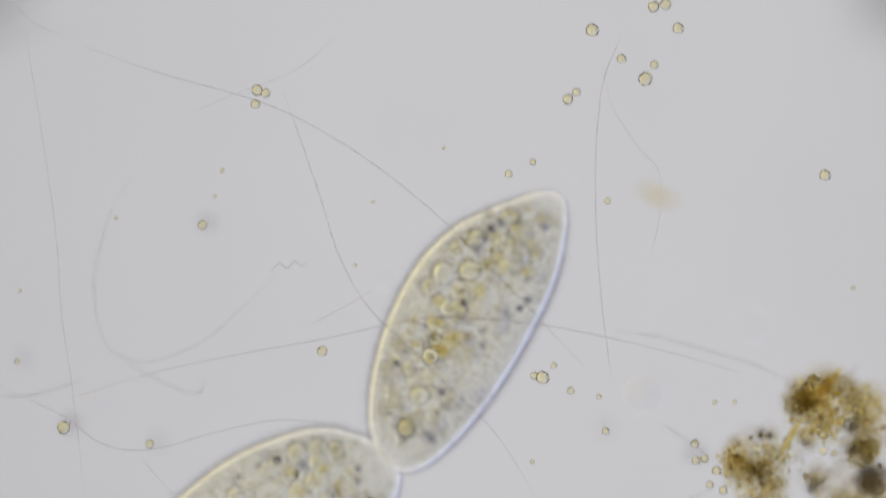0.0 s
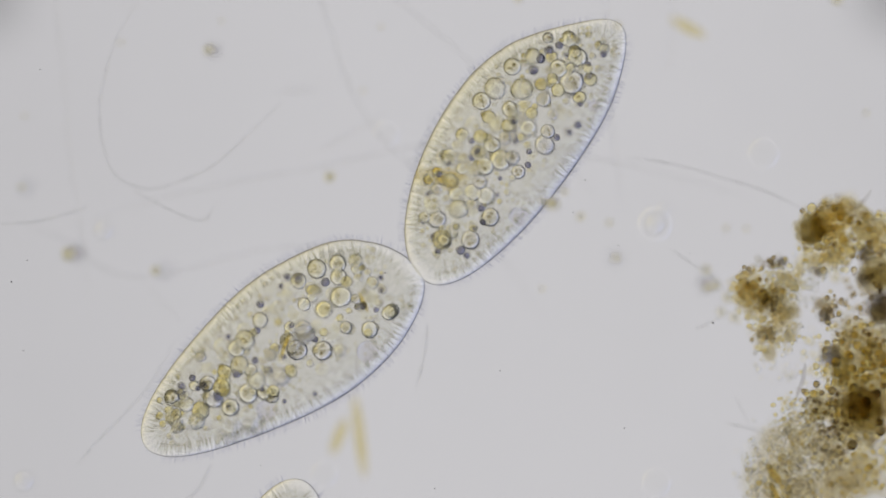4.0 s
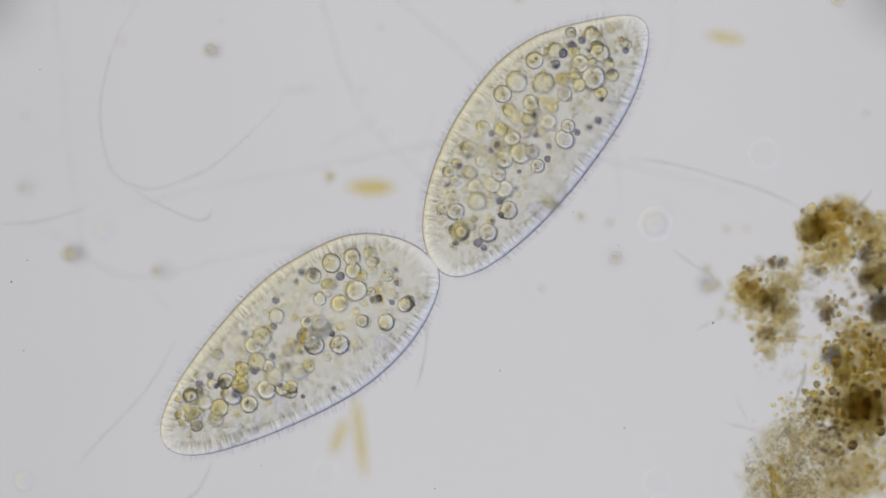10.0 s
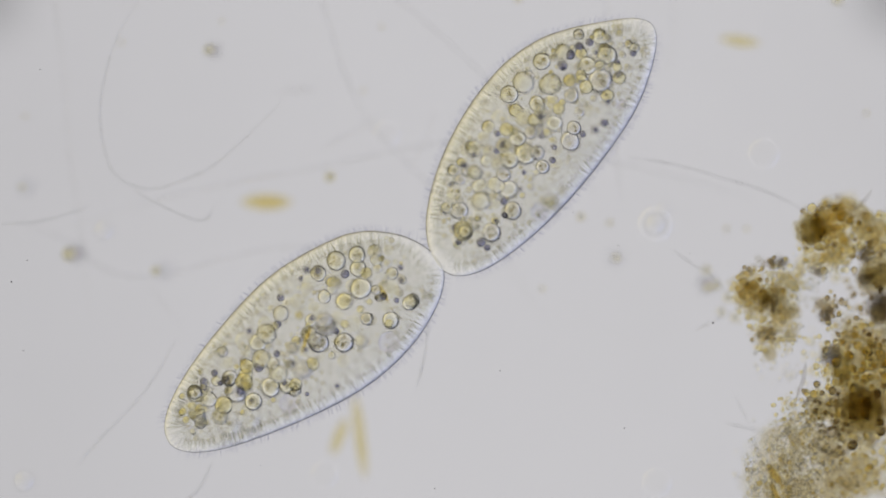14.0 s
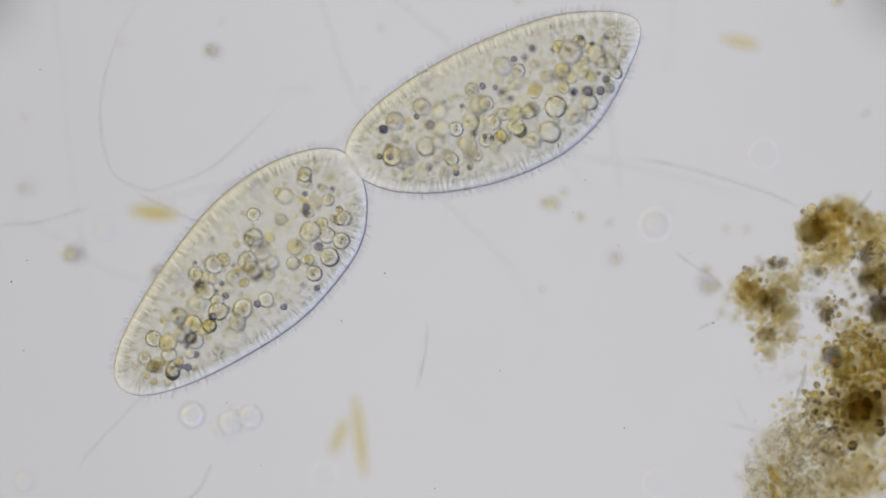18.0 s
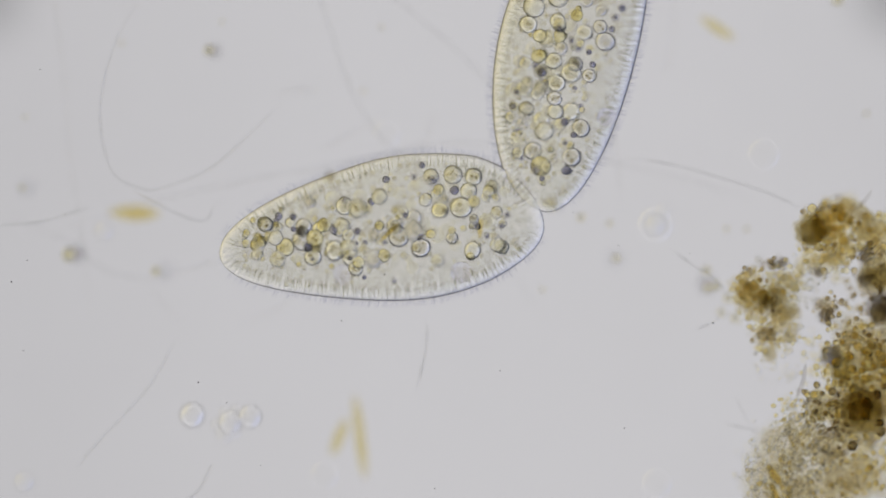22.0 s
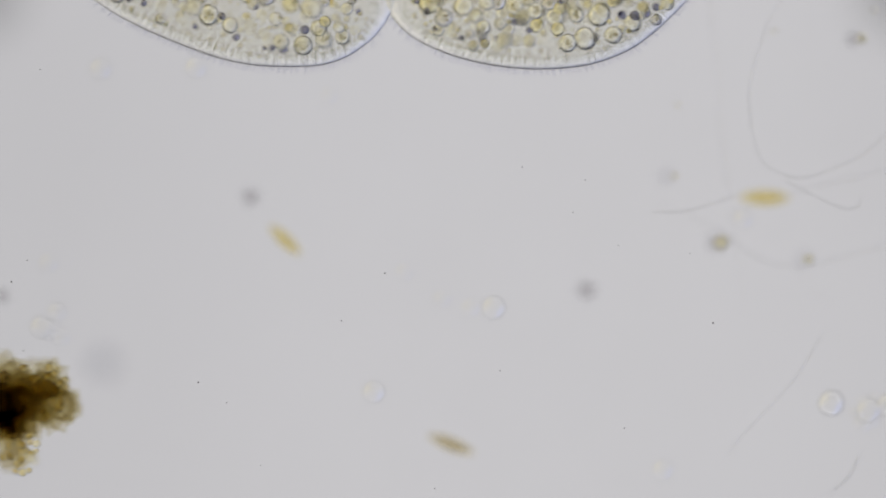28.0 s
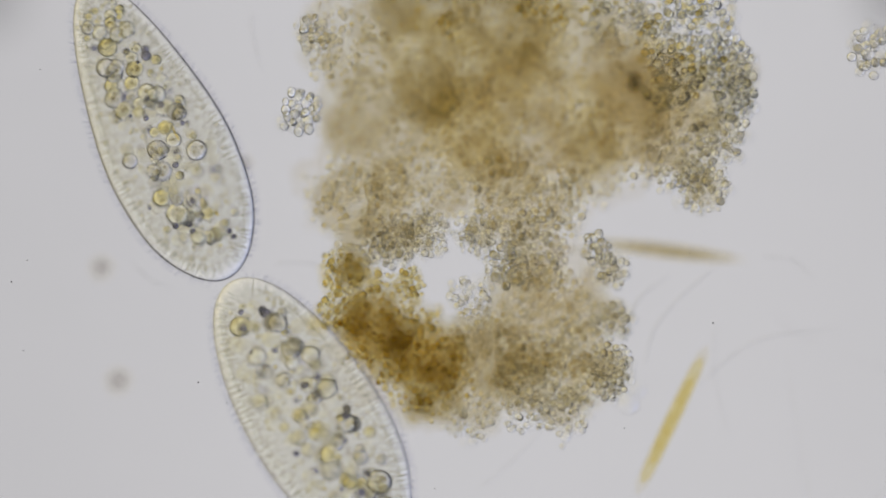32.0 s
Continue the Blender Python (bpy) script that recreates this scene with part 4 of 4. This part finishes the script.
for u, v, r in ((1158, 395, 12), (1172, 372, 8), (338, 732, 18),
                   (405, 745, 16), (440, 735, 16), (395, 768, 9), (418, 728, 8), (398, 730, 7), (385, 750, 7), (410, 762, 8)):
    droplet(at, u, v, r)
for u, v, r in ((1158, 395, 26), (682, 235, 18), (1350, 270, 22), (1161, 852, 20), (572, 838, 18)):
    droplet(at, u, v, r, DROPLET_FAINT, "large faint clear droplet in the water")
for u, v, r in ((990, 541, 15), (950, 541, 10), (900, 525, 9), (778, 690, 14), (190, 575, 14), (205, 580, 12), (225, 592, 9), (1290, 828, 12), (833, 478, 8), (463, 116, 13), (295, 118, 13), (203, 461, 10), (218, 548, 10), (1431, 384, 11), (700, 165, 8)):
    droplet(stop, u, v, r)
for u, v, r in ((1119, 715, 14), (595, 466, 11), (1135, 690, 10), (1120, 700, 9)):
    droplet(there, u, v, r)
for u, v, r, m in ((455, 160, 12, ALGA), (470, 165, 10, ALGA), (452, 184, 10, ALGA), (358, 399, 10, ALGA), (570, 622, 11, ALGA), (265, 786, 9, ALGA), (113, 757, 14, ALGA), (30, 640, 6, ALGA),
                   (1460, 310, 12, ALGA), (1005, 176, 11, ALGA), (1020, 163, 9, ALGA), (1142, 140, 15, ALGA), (1100, 104, 10, ALGA), (1158, 115, 9, ALGA), (1048, 53, 14, ALGA), (1157, 12, 12, ALGA), (1178, 8, 12, ALGA),
                   (1200, 50, 12, ALGA), (960, 668, 14, ALGA), (945, 665, 8, ALGA), (980, 647, 7, ALGA), (1010, 692, 8, ALGA), (1072, 763, 8, ALGA), (1075, 356, 7, ALGA), (943, 287, 7, ALGA), (900, 308, 8, ALGA), (393, 302, 5, ALGA), (660, 358, 4, ALGA), (380, 348, 4, ALGA), (205, 386, 4, ALGA), (1265, 712, 5, ALGA), (1300, 712, 5, ALGA), (1060, 702, 6, ALGA), (1230, 785, 9, ALGA), (1247, 812, 9, ALGA),
                   (1232, 815, 9, ALGA), (1268, 833, 10, ALGA), (1256, 858, 8, ALGA), (1280, 868, 9, ALGA), (942, 818, 5, ALGA), (785, 262, 4, ALGA), (628, 470, 4, ALGA), (1510, 510, 5, ALGA), (35, 515, 4, ALGA)):
    ob = droplet(high, u, v, 0.8 * r, m, "small round algal grain high in the water", 0.042)
    ob["group"] = "algal grains"
    ob.name = "algal_grain"


def motions():
    """All that moves: the lamp that stays under the objective, the cells, two drifting diatoms."""
    walk(lamp, [
        (0, pose(0.0056, 0.1236, -4.0)), (0.1, pose(0.0060, 0.1020, -4.0)), (0.2, pose(0.0064, 0.0812, -4.0)), (0.3, pose(0.0068, 0.0588, -4.0)), (0.4, pose(0.0072, 0.0380, -4.0)),
        (0.5, pose(0.0072, 0.0180, -4.0)), (0.6, pose(0.0064, 0.0064, -4.0)), (0.7, pose(0.0048, 0.0020, -4.0)), (0.8, pose(0.0036, 0.0004, -4.0)), (1.0, pose(0.0020, 0.0000, -4.0)),
        (1.2, pose(0.0016, 0.0000, -4.0)), (1.4, pose(0.0016, 0.0000, -4.0)), (2, pose(0.0000, 0.0000, -4.0)), (3, pose(-0.0004, 0.0004, -4.0)), (5.5, pose(-0.0008, 0.0008, -4.0)),
        (15.5, pose(-0.0008, 0.0008, -4.0)), (17.5, pose(-0.0008, 0.0012, -4.0)), (24, pose(-0.0008, 0.0012, -4.0)), (24.5, pose(0.0000, 0.0008, -4.0)), (25.0, pose(-0.0240, -0.0008, -4.0)),
        (25.5, pose(-0.0680, -0.0028, -4.0)), (26, pose(-0.1140, -0.0048, -4.0)), (26.5, pose(-0.1460, -0.0064, -4.0)), (26.7, pose(-0.1824, -0.0064, -4.0)), (26.8, pose(-0.2024, -0.0056, -4.0)),
        (26.9, pose(-0.2260, -0.0048, -4.0)), (27.0, pose(-0.2340, -0.0048, -4.0)), (27.1, pose(-0.2448, -0.0048, -4.0)), (27.2, pose(-0.2704, -0.0048, -4.0)), (27.3, pose(-0.2984, -0.0048, -4.0)),
        (27.4, pose(-0.3268, -0.0048, -4.0)), (27.5, pose(-0.3468, -0.0052, -4.0)), (27.6, pose(-0.3628, -0.0056, -4.0)), (27.7, pose(-0.3852, -0.0060, -4.0)), (27.8, pose(-0.4032, -0.0064, -4.0)),
        (27.9, pose(-0.4240, -0.0068, -4.0)), (28, pose(-0.4584, -0.0072, -4.0)), (28.1, pose(-0.4856, -0.0080, -4.0)), (28.2, pose(-0.5000, -0.0084, -4.0)), (28.3, pose(-0.5032, -0.0088, -4.0)),
        (28.5, pose(-0.5056, -0.0088, -4.0)), (28.8, pose(-0.5072, -0.0048, -4.0)), (28.9, pose(-0.5104, 0.0032, -4.0)), (29.0, pose(-0.5164, 0.0368, -4.0)), (29.1, pose(-0.5200, 0.0540, -4.0)),
        (29.2, pose(-0.5216, 0.0720, -4.0)), (29.3, pose(-0.5228, 0.0884, -4.0)), (29.4, pose(-0.5240, 0.1032, -4.0)), (29.5, pose(-0.5244, 0.1360, -4.0)), (29.6, pose(-0.5248, 0.1740, -4.0)),
        (29.7, pose(-0.5256, 0.2140, -4.0)), (29.8, pose(-0.5272, 0.2652, -4.0)), (29.9, pose(-0.5288, 0.3028, -4.0)), (30, pose(-0.5300, 0.3200, -4.0)), (30.5, pose(-0.5300, 0.3224, -4.0)),
        (31, pose(-0.5308, 0.3352, -4.0)), (31.5, pose(-0.5300, 0.3404, -4.0)), (32, pose(-0.5276, 0.3400, -4.0)),
    ])
    walk(pair_a, [
        (0.00, lie(0.0291, 0.0642, 59.2, 0)), (0.40, lie(0.0307, 0.0651, 59.1, 0)), (0.60, lie(0.0313, 0.0650, 58.7, 0)),
        (0.80, lie(0.0323, 0.0650, 57.9, 0)), (1.00, lie(0.0359, 0.0635, 57.8, 0)), (1.20, lie(0.0398, 0.0638, 56.7, 0)),
        (1.50, lie(0.0441, 0.0638, 54.1, 0)), (2.00, lie(0.0478, 0.0636, 52.9, 0)), (3.00, lie(0.0516, 0.0668, 52.9, 0)),
        (3.50, lie(0.0541, 0.0683, 52.8, 0)), (4.50, lie(0.0564, 0.0702, 53.0, 0)), (5.50, lie(0.0586, 0.0722, 53.2, 0)),
        (6.00, lie(0.0598, 0.0722, 53.3, 0)), (7.00, lie(0.0626, 0.0726, 52.7, 0)), (9.00, lie(0.0670, 0.0730, 51.8, 0)),
        (11.00, lie(0.0718, 0.0740, 50.9, 0)), (13.00, lie(0.0742, 0.0736, 50.0, 0)), (14.00, lie(0.0732, 0.0728, 50.1, 0)),
        (14.50, lie(0.0690, 0.0704, 49.6, 8)), (15.00, lie(0.0622, 0.0672, 48.6, 22)), (15.50, lie(0.0602, 0.0668, 48.9, 40)),
        (16.50, lie(0.0515, 0.0877, 40.8, 95)), (17.50, lie(0.0428, 0.1086, 32.6, 150)), (18.00, lie(0.0347, 0.1122, 25.3, 165)),
        (18.50, lie(0.0236, 0.1126, 18.0, 172)), (19.00, lie(0.0088, 0.1175, 12.2, 180)), (19.50, lie(0.0024, 0.1170, 12.2, 196)),
        (20.00, lie(0.0910, 0.1408, 1.1, 222)), (20.50, lie(0.0962, 0.1334, 20.1, 250)), (20.75, lie(0.0758, 0.1150, 31.1, 284)),
        (21.00, lie(0.0554, 0.0966, 42.1, 318)), (21.50, lie(0.0436, 0.0690, 52.4, 340)), (22.00, lie(0.0990, 0.1382, 75.0, 350)),
        (22.50, lie(0.0976, 0.1048, 72.3, 357)), (23.00, lie(0.0812, 0.0202, 50.3, 360)), (23.30, lie(0.0336, -0.0314, 31.8, 362)),
        (23.50, lie(-0.0178, -0.0708, 18.7, 362)), (23.80, lie(-0.0964, -0.0964, -3.2, 364)), (24.00, lie(-0.1403, -0.1024, -17.3, 365)),
        (24.20, lie(-0.0821, -0.1186, -8.4, 371)), (24.50, lie(0.0096, -0.1344, 18.0, 380)), (25.50, lie(-0.0698, -0.0488, 4.7, 445)),
        (26.50, lie(-0.1492, 0.0368, -8.7, 510)), (26.80, lie(-0.2082, 0.0452, -6.5, 525)), (27.00, lie(-0.2522, 0.0638, -25.4, 535)),
        (27.10, lie(-0.2684, 0.0712, -30.4, 536)), (27.20, lie(-0.2936, 0.0976, -36.2, 536)), (27.35, lie(-0.3122, 0.1156, -27.9, 537)),
        (27.50, lie(-0.3216, 0.1424, -16.7, 538)), (27.75, lie(-0.3438, 0.1592, -4.8, 540)), (28.00, lie(-0.3856, 0.1822, 5.2, 542)),
        (28.50, lie(-0.4132, 0.1866, 5.7, 538)), (28.80, lie(-0.4518, 0.1726, 2.6, 536)), (28.90, lie(-0.4740, 0.1728, 1.0, 536)),
        (29.00, lie(-0.4772, 0.1780, 2.1, 535)), (29.20, lie(-0.5040, 0.1734, -1.6, 528)), (29.40, lie(-0.5382, 0.1780, -7.6, 520)),
        (29.60, lie(-0.5680, 0.1824, -16.9, 508)), (29.80, lie(-0.5854, 0.1878, -24.7, 497)), (30.00, lie(-0.5992, 0.2044, -29.7, 485)),
        (30.40, lie(-0.6346, 0.2445, -40.9, 470)), (30.80, lie(-0.6364, 0.2261, -53.6, 462)), (31.00, lie(-0.6276, 0.2212, -54.5, 458)),
        (31.20, lie(-0.6224, 0.2134, -56.3, 456)), (31.50, lie(-0.6100, 0.2235, -57.7, 454)), (31.80, lie(-0.5970, 0.2137, -57.7, 452)),
        (32.00, lie(-0.6178, 0.2195, -58.2, 450)),
    ])
    walk(pair_b, [
        (0.00, lie(-0.1304, -0.0822, -154.7, 0)), (0.40, lie(-0.1304, -0.0818, -154.6, 0)), (0.60, lie(-0.1282, -0.0825, -154.2, 0)),
        (0.80, lie(-0.1273, -0.0838, -153.5, 0)), (1.00, lie(-0.1258, -0.0841, -153.9, 0)), (1.20, lie(-0.1249, -0.0837, -152.9, 0)),
        (1.50, lie(-0.1235, -0.0806, -150.8, 0)), (2.00, lie(-0.1212, -0.0800, -149.9, 0)), (3.00, lie(-0.1176, -0.0784, -148.9, 0)),
        (3.50, lie(-0.1153, -0.0779, -148.4, 0)), (4.50, lie(-0.1130, -0.0767, -147.5, 0)), (5.50, lie(-0.1108, -0.0754, -146.7, 0)),
        (6.00, lie(-0.1100, -0.0750, -146.5, 0)), (7.00, lie(-0.1070, -0.0748, -146.5, 0)), (9.00, lie(-0.1034, -0.0744, -146.2, 0)),
        (11.00, lie(-0.1002, -0.0732, -146.4, 0)), (13.00, lie(-0.0980, -0.0720, -146.6, 0)), (14.00, lie(-0.0988, -0.0722, -146.5, 0)),
        (14.50, lie(-0.1028, -0.0724, -146.5, 8)), (15.00, lie(-0.1154, -0.0700, -147.2, 22)), (15.50, lie(-0.1176, -0.0710, -148.2, 40)),
        (16.50, lie(-0.1266, -0.0493, -144.0, 95)), (17.50, lie(-0.1356, -0.0276, -139.7, 150)), (18.00, lie(-0.1484, -0.0148, -134.5, 165)),
        (18.50, lie(-0.1506, -0.0124, -132.0, 172)), (19.00, lie(-0.1660, -0.0074, -124.8, 180)), (19.50, lie(-0.1732, -0.0072, -125.5, 196)),
        (20.00, lie(-0.1040, 0.0512, -135.0, 222)), (20.50, lie(-0.0946, 0.0260, -140.0, 250)), (20.75, lie(-0.1087, -0.0019, -144.2, 284)),
        (21.00, lie(-0.1238, -0.0280, -148.4, 318)), (21.50, lie(-0.1296, -0.0454, -160.4, 340)), (22.00, lie(-0.0440, 0.0076, -174.7, 350)),
        (22.50, lie(-0.0514, -0.0062, -178.0, 357)), (23.00, lie(-0.1070, -0.0284, -198.7, 360)), (23.30, lie(-0.1564, -0.0234, -211.9, 362)),
        (23.50, lie(-0.2088, -0.0188, -224.0, 362)), (23.80, lie(-0.2604, 0.0156, -240.4, 364)), (24.00, lie(-0.2915, 0.0408, -248.5, 365)),
        (24.20, lie(-0.2521, 0.0034, -238.7, 371)), (24.50, lie(-0.1840, -0.0866, -223.3, 380)), (25.50, lie(-0.2795, -0.0103, -205.1, 445)),
        (26.50, lie(-0.3750, 0.0660, -187.0, 510)), (26.80, lie(-0.4220, 0.1088, -207.9, 525)), (27.00, lie(-0.4648, 0.1392, -195.5, 535)),
        (27.10, lie(-0.4764, 0.1570, -196.5, 536)), (27.20, lie(-0.5004, 0.1796, -191.7, 536)), (27.35, lie(-0.5292, 0.1796, -188.1, 537)),
        (27.50, lie(-0.5454, 0.1788, -188.5, 538)), (27.75, lie(-0.5658, 0.1762, -189.0, 540)), (28.00, lie(-0.6070, 0.1836, -185.9, 542)),
        (28.50, lie(-0.6296, 0.1936, -191.8, 538)), (28.80, lie(-0.6538, 0.2166, -211.1, 536)), (28.90, lie(-0.6704, 0.2356, -220.1, 536)),
        (29.00, lie(-0.6576, 0.2544, -229.4, 535)), (29.20, lie(-0.6718, 0.2674, -239.7, 528)), (29.40, lie(-0.6956, 0.2920, -246.1, 520)),
        (29.60, lie(-0.7084, 0.3224, -252.8, 508)), (29.80, lie(-0.7134, 0.3420, -255.2, 497)), (30.00, lie(-0.7118, 0.3700, -262.3, 485)),
        (30.40, lie(-0.7134, 0.4293, -273.1, 470)), (30.80, lie(-0.7069, 0.4305, -271.8, 462)), (31.00, lie(-0.7080, 0.4272, -266.5, 458)),
        (31.20, lie(-0.7105, 0.4207, -260.8, 456)), (31.50, lie(-0.7008, 0.4304, -254.8, 454)), (31.80, lie(-0.7112, 0.4136, -244.1, 452)),
        (32.00, lie(-0.7294, 0.4232, -244.4, 450)),
    ])
    walk(pass_c, [
        (0.00, lie(0.0040, -0.1950, 3.1, 0)), (0.40, lie(-0.0245, -0.1823, -2.1, 10)), (0.60, lie(-0.0052, -0.1707, -4.5, 30)),
        (0.80, lie(0.0281, -0.1776, -1.0, 60)), (0.90, lie(-0.0239, -0.1631, 7.6, 90)), (1.00, lie(-0.0367, -0.1669, 8.7, 120)),
        (1.10, lie(-0.0579, -0.1738, 40.7, 150)), (1.20, lie(-0.0380, -0.1657, 54.9, 170)), (1.30, lie(-0.0366, -0.1507, 54.1, 180)),
        (1.60, lie(-0.0219, -0.1502, 54.5, 200)), (2.00, lie(-0.0232, -0.1482, 53.8, 230)), (2.20, lie(-0.1297, -0.2579, 67.4, 260)),
        (2.40, lie(-0.1708, -0.2770, 69.9, 280)), (2.80, lie(-0.1609, -0.2729, 69.7, 290)), (3.20, lie(-0.1436, -0.2728, 70.5, 300)),
        (3.50, lie(-0.1391, -0.2731, 72.3, 310)), (5.50, lie(-0.0964, -0.2868, 76.9, 320)), (6.00, lie(-0.0864, -0.2848, 75.7, 325)),
        (6.60, lie(-0.0784, -0.3088, 76.2, 330)), (7.50, lie(-0.0624, -0.3268, 76.0, 340)), (12.00, lie(-0.0344, -0.3828, 45.0, 340)),
        (22.00, lie(0.0096, -0.3464, 47.9, 350)), (23.00, lie(0.0156, -0.2864, 44.3, 360)), (23.50, lie(0.0256, -0.2574, 42.5, 370)),
        (24.00, lie(0.0456, -0.2324, 38.5, 380)), (24.30, lie(0.0701, -0.2846, 38.5, 390)), (24.80, lie(0.1201, -0.3846, 38.5, 390)),
        (32.00, lie(0.1201, -0.3846, 38.5, 390)),
    ])
    walk(pass_d, [
        (0.00, lie(-1.5036, 0.5200, -30.5, -21)), (26.00, lie(-1.5036, 0.5200, -30.5, -21)), (26.50, lie(-0.9036, 0.1700, -30.5, -21)),
        (26.80, lie(-0.6920, 0.1278, -28.3, -12)), (26.90, lie(-0.6208, 0.1156, -29.3, -9)), (27.00, lie(-0.5396, 0.0516, -30.3, -6)),
        (27.10, lie(-0.4484, 0.0164, -31.2, -3)), (27.20, lie(-0.3852, -0.0278, -31.2, 0)), (27.30, lie(-0.3572, -0.0378, -30.6, 3)),
        (27.40, lie(-0.3036, -0.0650, -29.0, 6)), (27.50, lie(-0.2248, -0.1110, -29.2, 9)), (27.60, lie(-0.1462, -0.1508, -29.5, 12)),
        (27.70, lie(-0.1166, -0.1726, -29.1, 15)), (27.80, lie(-0.0748, -0.1954, -29.5, 18)), (27.90, lie(-0.0160, -0.2002, -29.3, 21)),
        (28.00, lie(0.0300, -0.2106, -29.4, 24)), (28.30, lie(0.2252, -0.2432, -29.1, 33)), (32.00, lie(0.2252, -0.2432, -29.1, 33)),
    ])
    walk(drift_a, [
        (0, Matrix.Translation(at(800, 312, BED)) @ Euler((0, 0, radians(5))).to_matrix().to_4x4()), (5.5, Matrix.Translation(at(778, 315, BED)) @ Euler((0, 0, radians(5))).to_matrix().to_4x4()), (7, Matrix.Translation(at(742, 318, BED)) @ Euler((0, 0, radians(3))).to_matrix().to_4x4()), (8, Matrix.Translation(at(725, 320, BED)) @ Euler((0, 0, radians(3))).to_matrix().to_4x4()), (9, Matrix.Translation(at(700, 323, BED)) @ Euler((0, 0, radians(2))).to_matrix().to_4x4()), (10, Matrix.Translation(at(655, 330, BED)) @ Euler((0, 0, radians(0))).to_matrix().to_4x4()), (11, Matrix.Translation(at(600, 338, BED)) @ Euler((0, 0, radians(0))).to_matrix().to_4x4()), (12, Matrix.Translation(at(555, 345, BED)) @ Euler((0, 0, radians(0))).to_matrix().to_4x4()), (13, Matrix.Translation(at(515, 350, BED)) @ Euler((0, 0, radians(0))).to_matrix().to_4x4()), (14, Matrix.Translation(at(470, 356, BED)) @ Euler((0, 0, radians(0))).to_matrix().to_4x4()), (15.5, Matrix.Translation(at(390, 368, BED)) @ Euler((0, 0, radians(-2))).to_matrix().to_4x4()), (17.5, Matrix.Translation(at(290, 372, BED)) @ Euler((0, 0, radians(-4))).to_matrix().to_4x4()), (19, Matrix.Translation(at(248, 376, BED)) @ Euler((0, 0, radians(-6))).to_matrix().to_4x4()), (21, Matrix.Translation(at(240, 376, BED)) @ Euler((0, 0, radians(-4))).to_matrix().to_4x4()), (23, Matrix.Translation(at(232, 371, BED)) @ Euler((0, 0, radians(0))).to_matrix().to_4x4()), (24.5, Matrix.Translation(at(226, 368, BED)) @ Euler((0, 0, radians(0))).to_matrix().to_4x4()), (27, Matrix.Translation(at(222, 368, BED)) @ Euler((0, 0, radians(0))).to_matrix().to_4x4()), (28, Matrix.Translation(at(222, 368, BED)) @ Euler((0, 0, radians(0))).to_matrix().to_4x4()), (32, Matrix.Translation(at(222, 368, BED)) @ Euler((0, 0, radians(0))).to_matrix().to_4x4()),
    ])
    walk(drift_b, [
        (0, Matrix.Translation(at(1180, 40, BED)) @ Euler((0, 0, radians(-25))).to_matrix().to_4x4()), (6, Matrix.Translation(at(1235, 52, BED)) @ Euler((0, 0, radians(-28))).to_matrix().to_4x4()), (9, Matrix.Translation(at(1268, 62, BED)) @ Euler((0, 0, radians(-12))).to_matrix().to_4x4()), (13, Matrix.Translation(at(1306, 70, BED)) @ Euler((0, 0, radians(-6))).to_matrix().to_4x4()), (19, Matrix.Translation(at(1308, 72, BED)) @ Euler((0, 0, radians(-12))).to_matrix().to_4x4()), (21, Matrix.Translation(at(1290, 60, BED)) @ Euler((0, 0, radians(-20))).to_matrix().to_4x4()), (23, Matrix.Translation(at(1240, 28, BED)) @ Euler((0, 0, radians(-45))).to_matrix().to_4x4()), (24.5, Matrix.Translation(at(1200, -10, BED)) @ Euler((0, 0, radians(-50))).to_matrix().to_4x4()), (32, Matrix.Translation(at(1100, -80, BED)) @ Euler((0, 0, radians(-50))).to_matrix().to_4x4()),
    ])


motions()
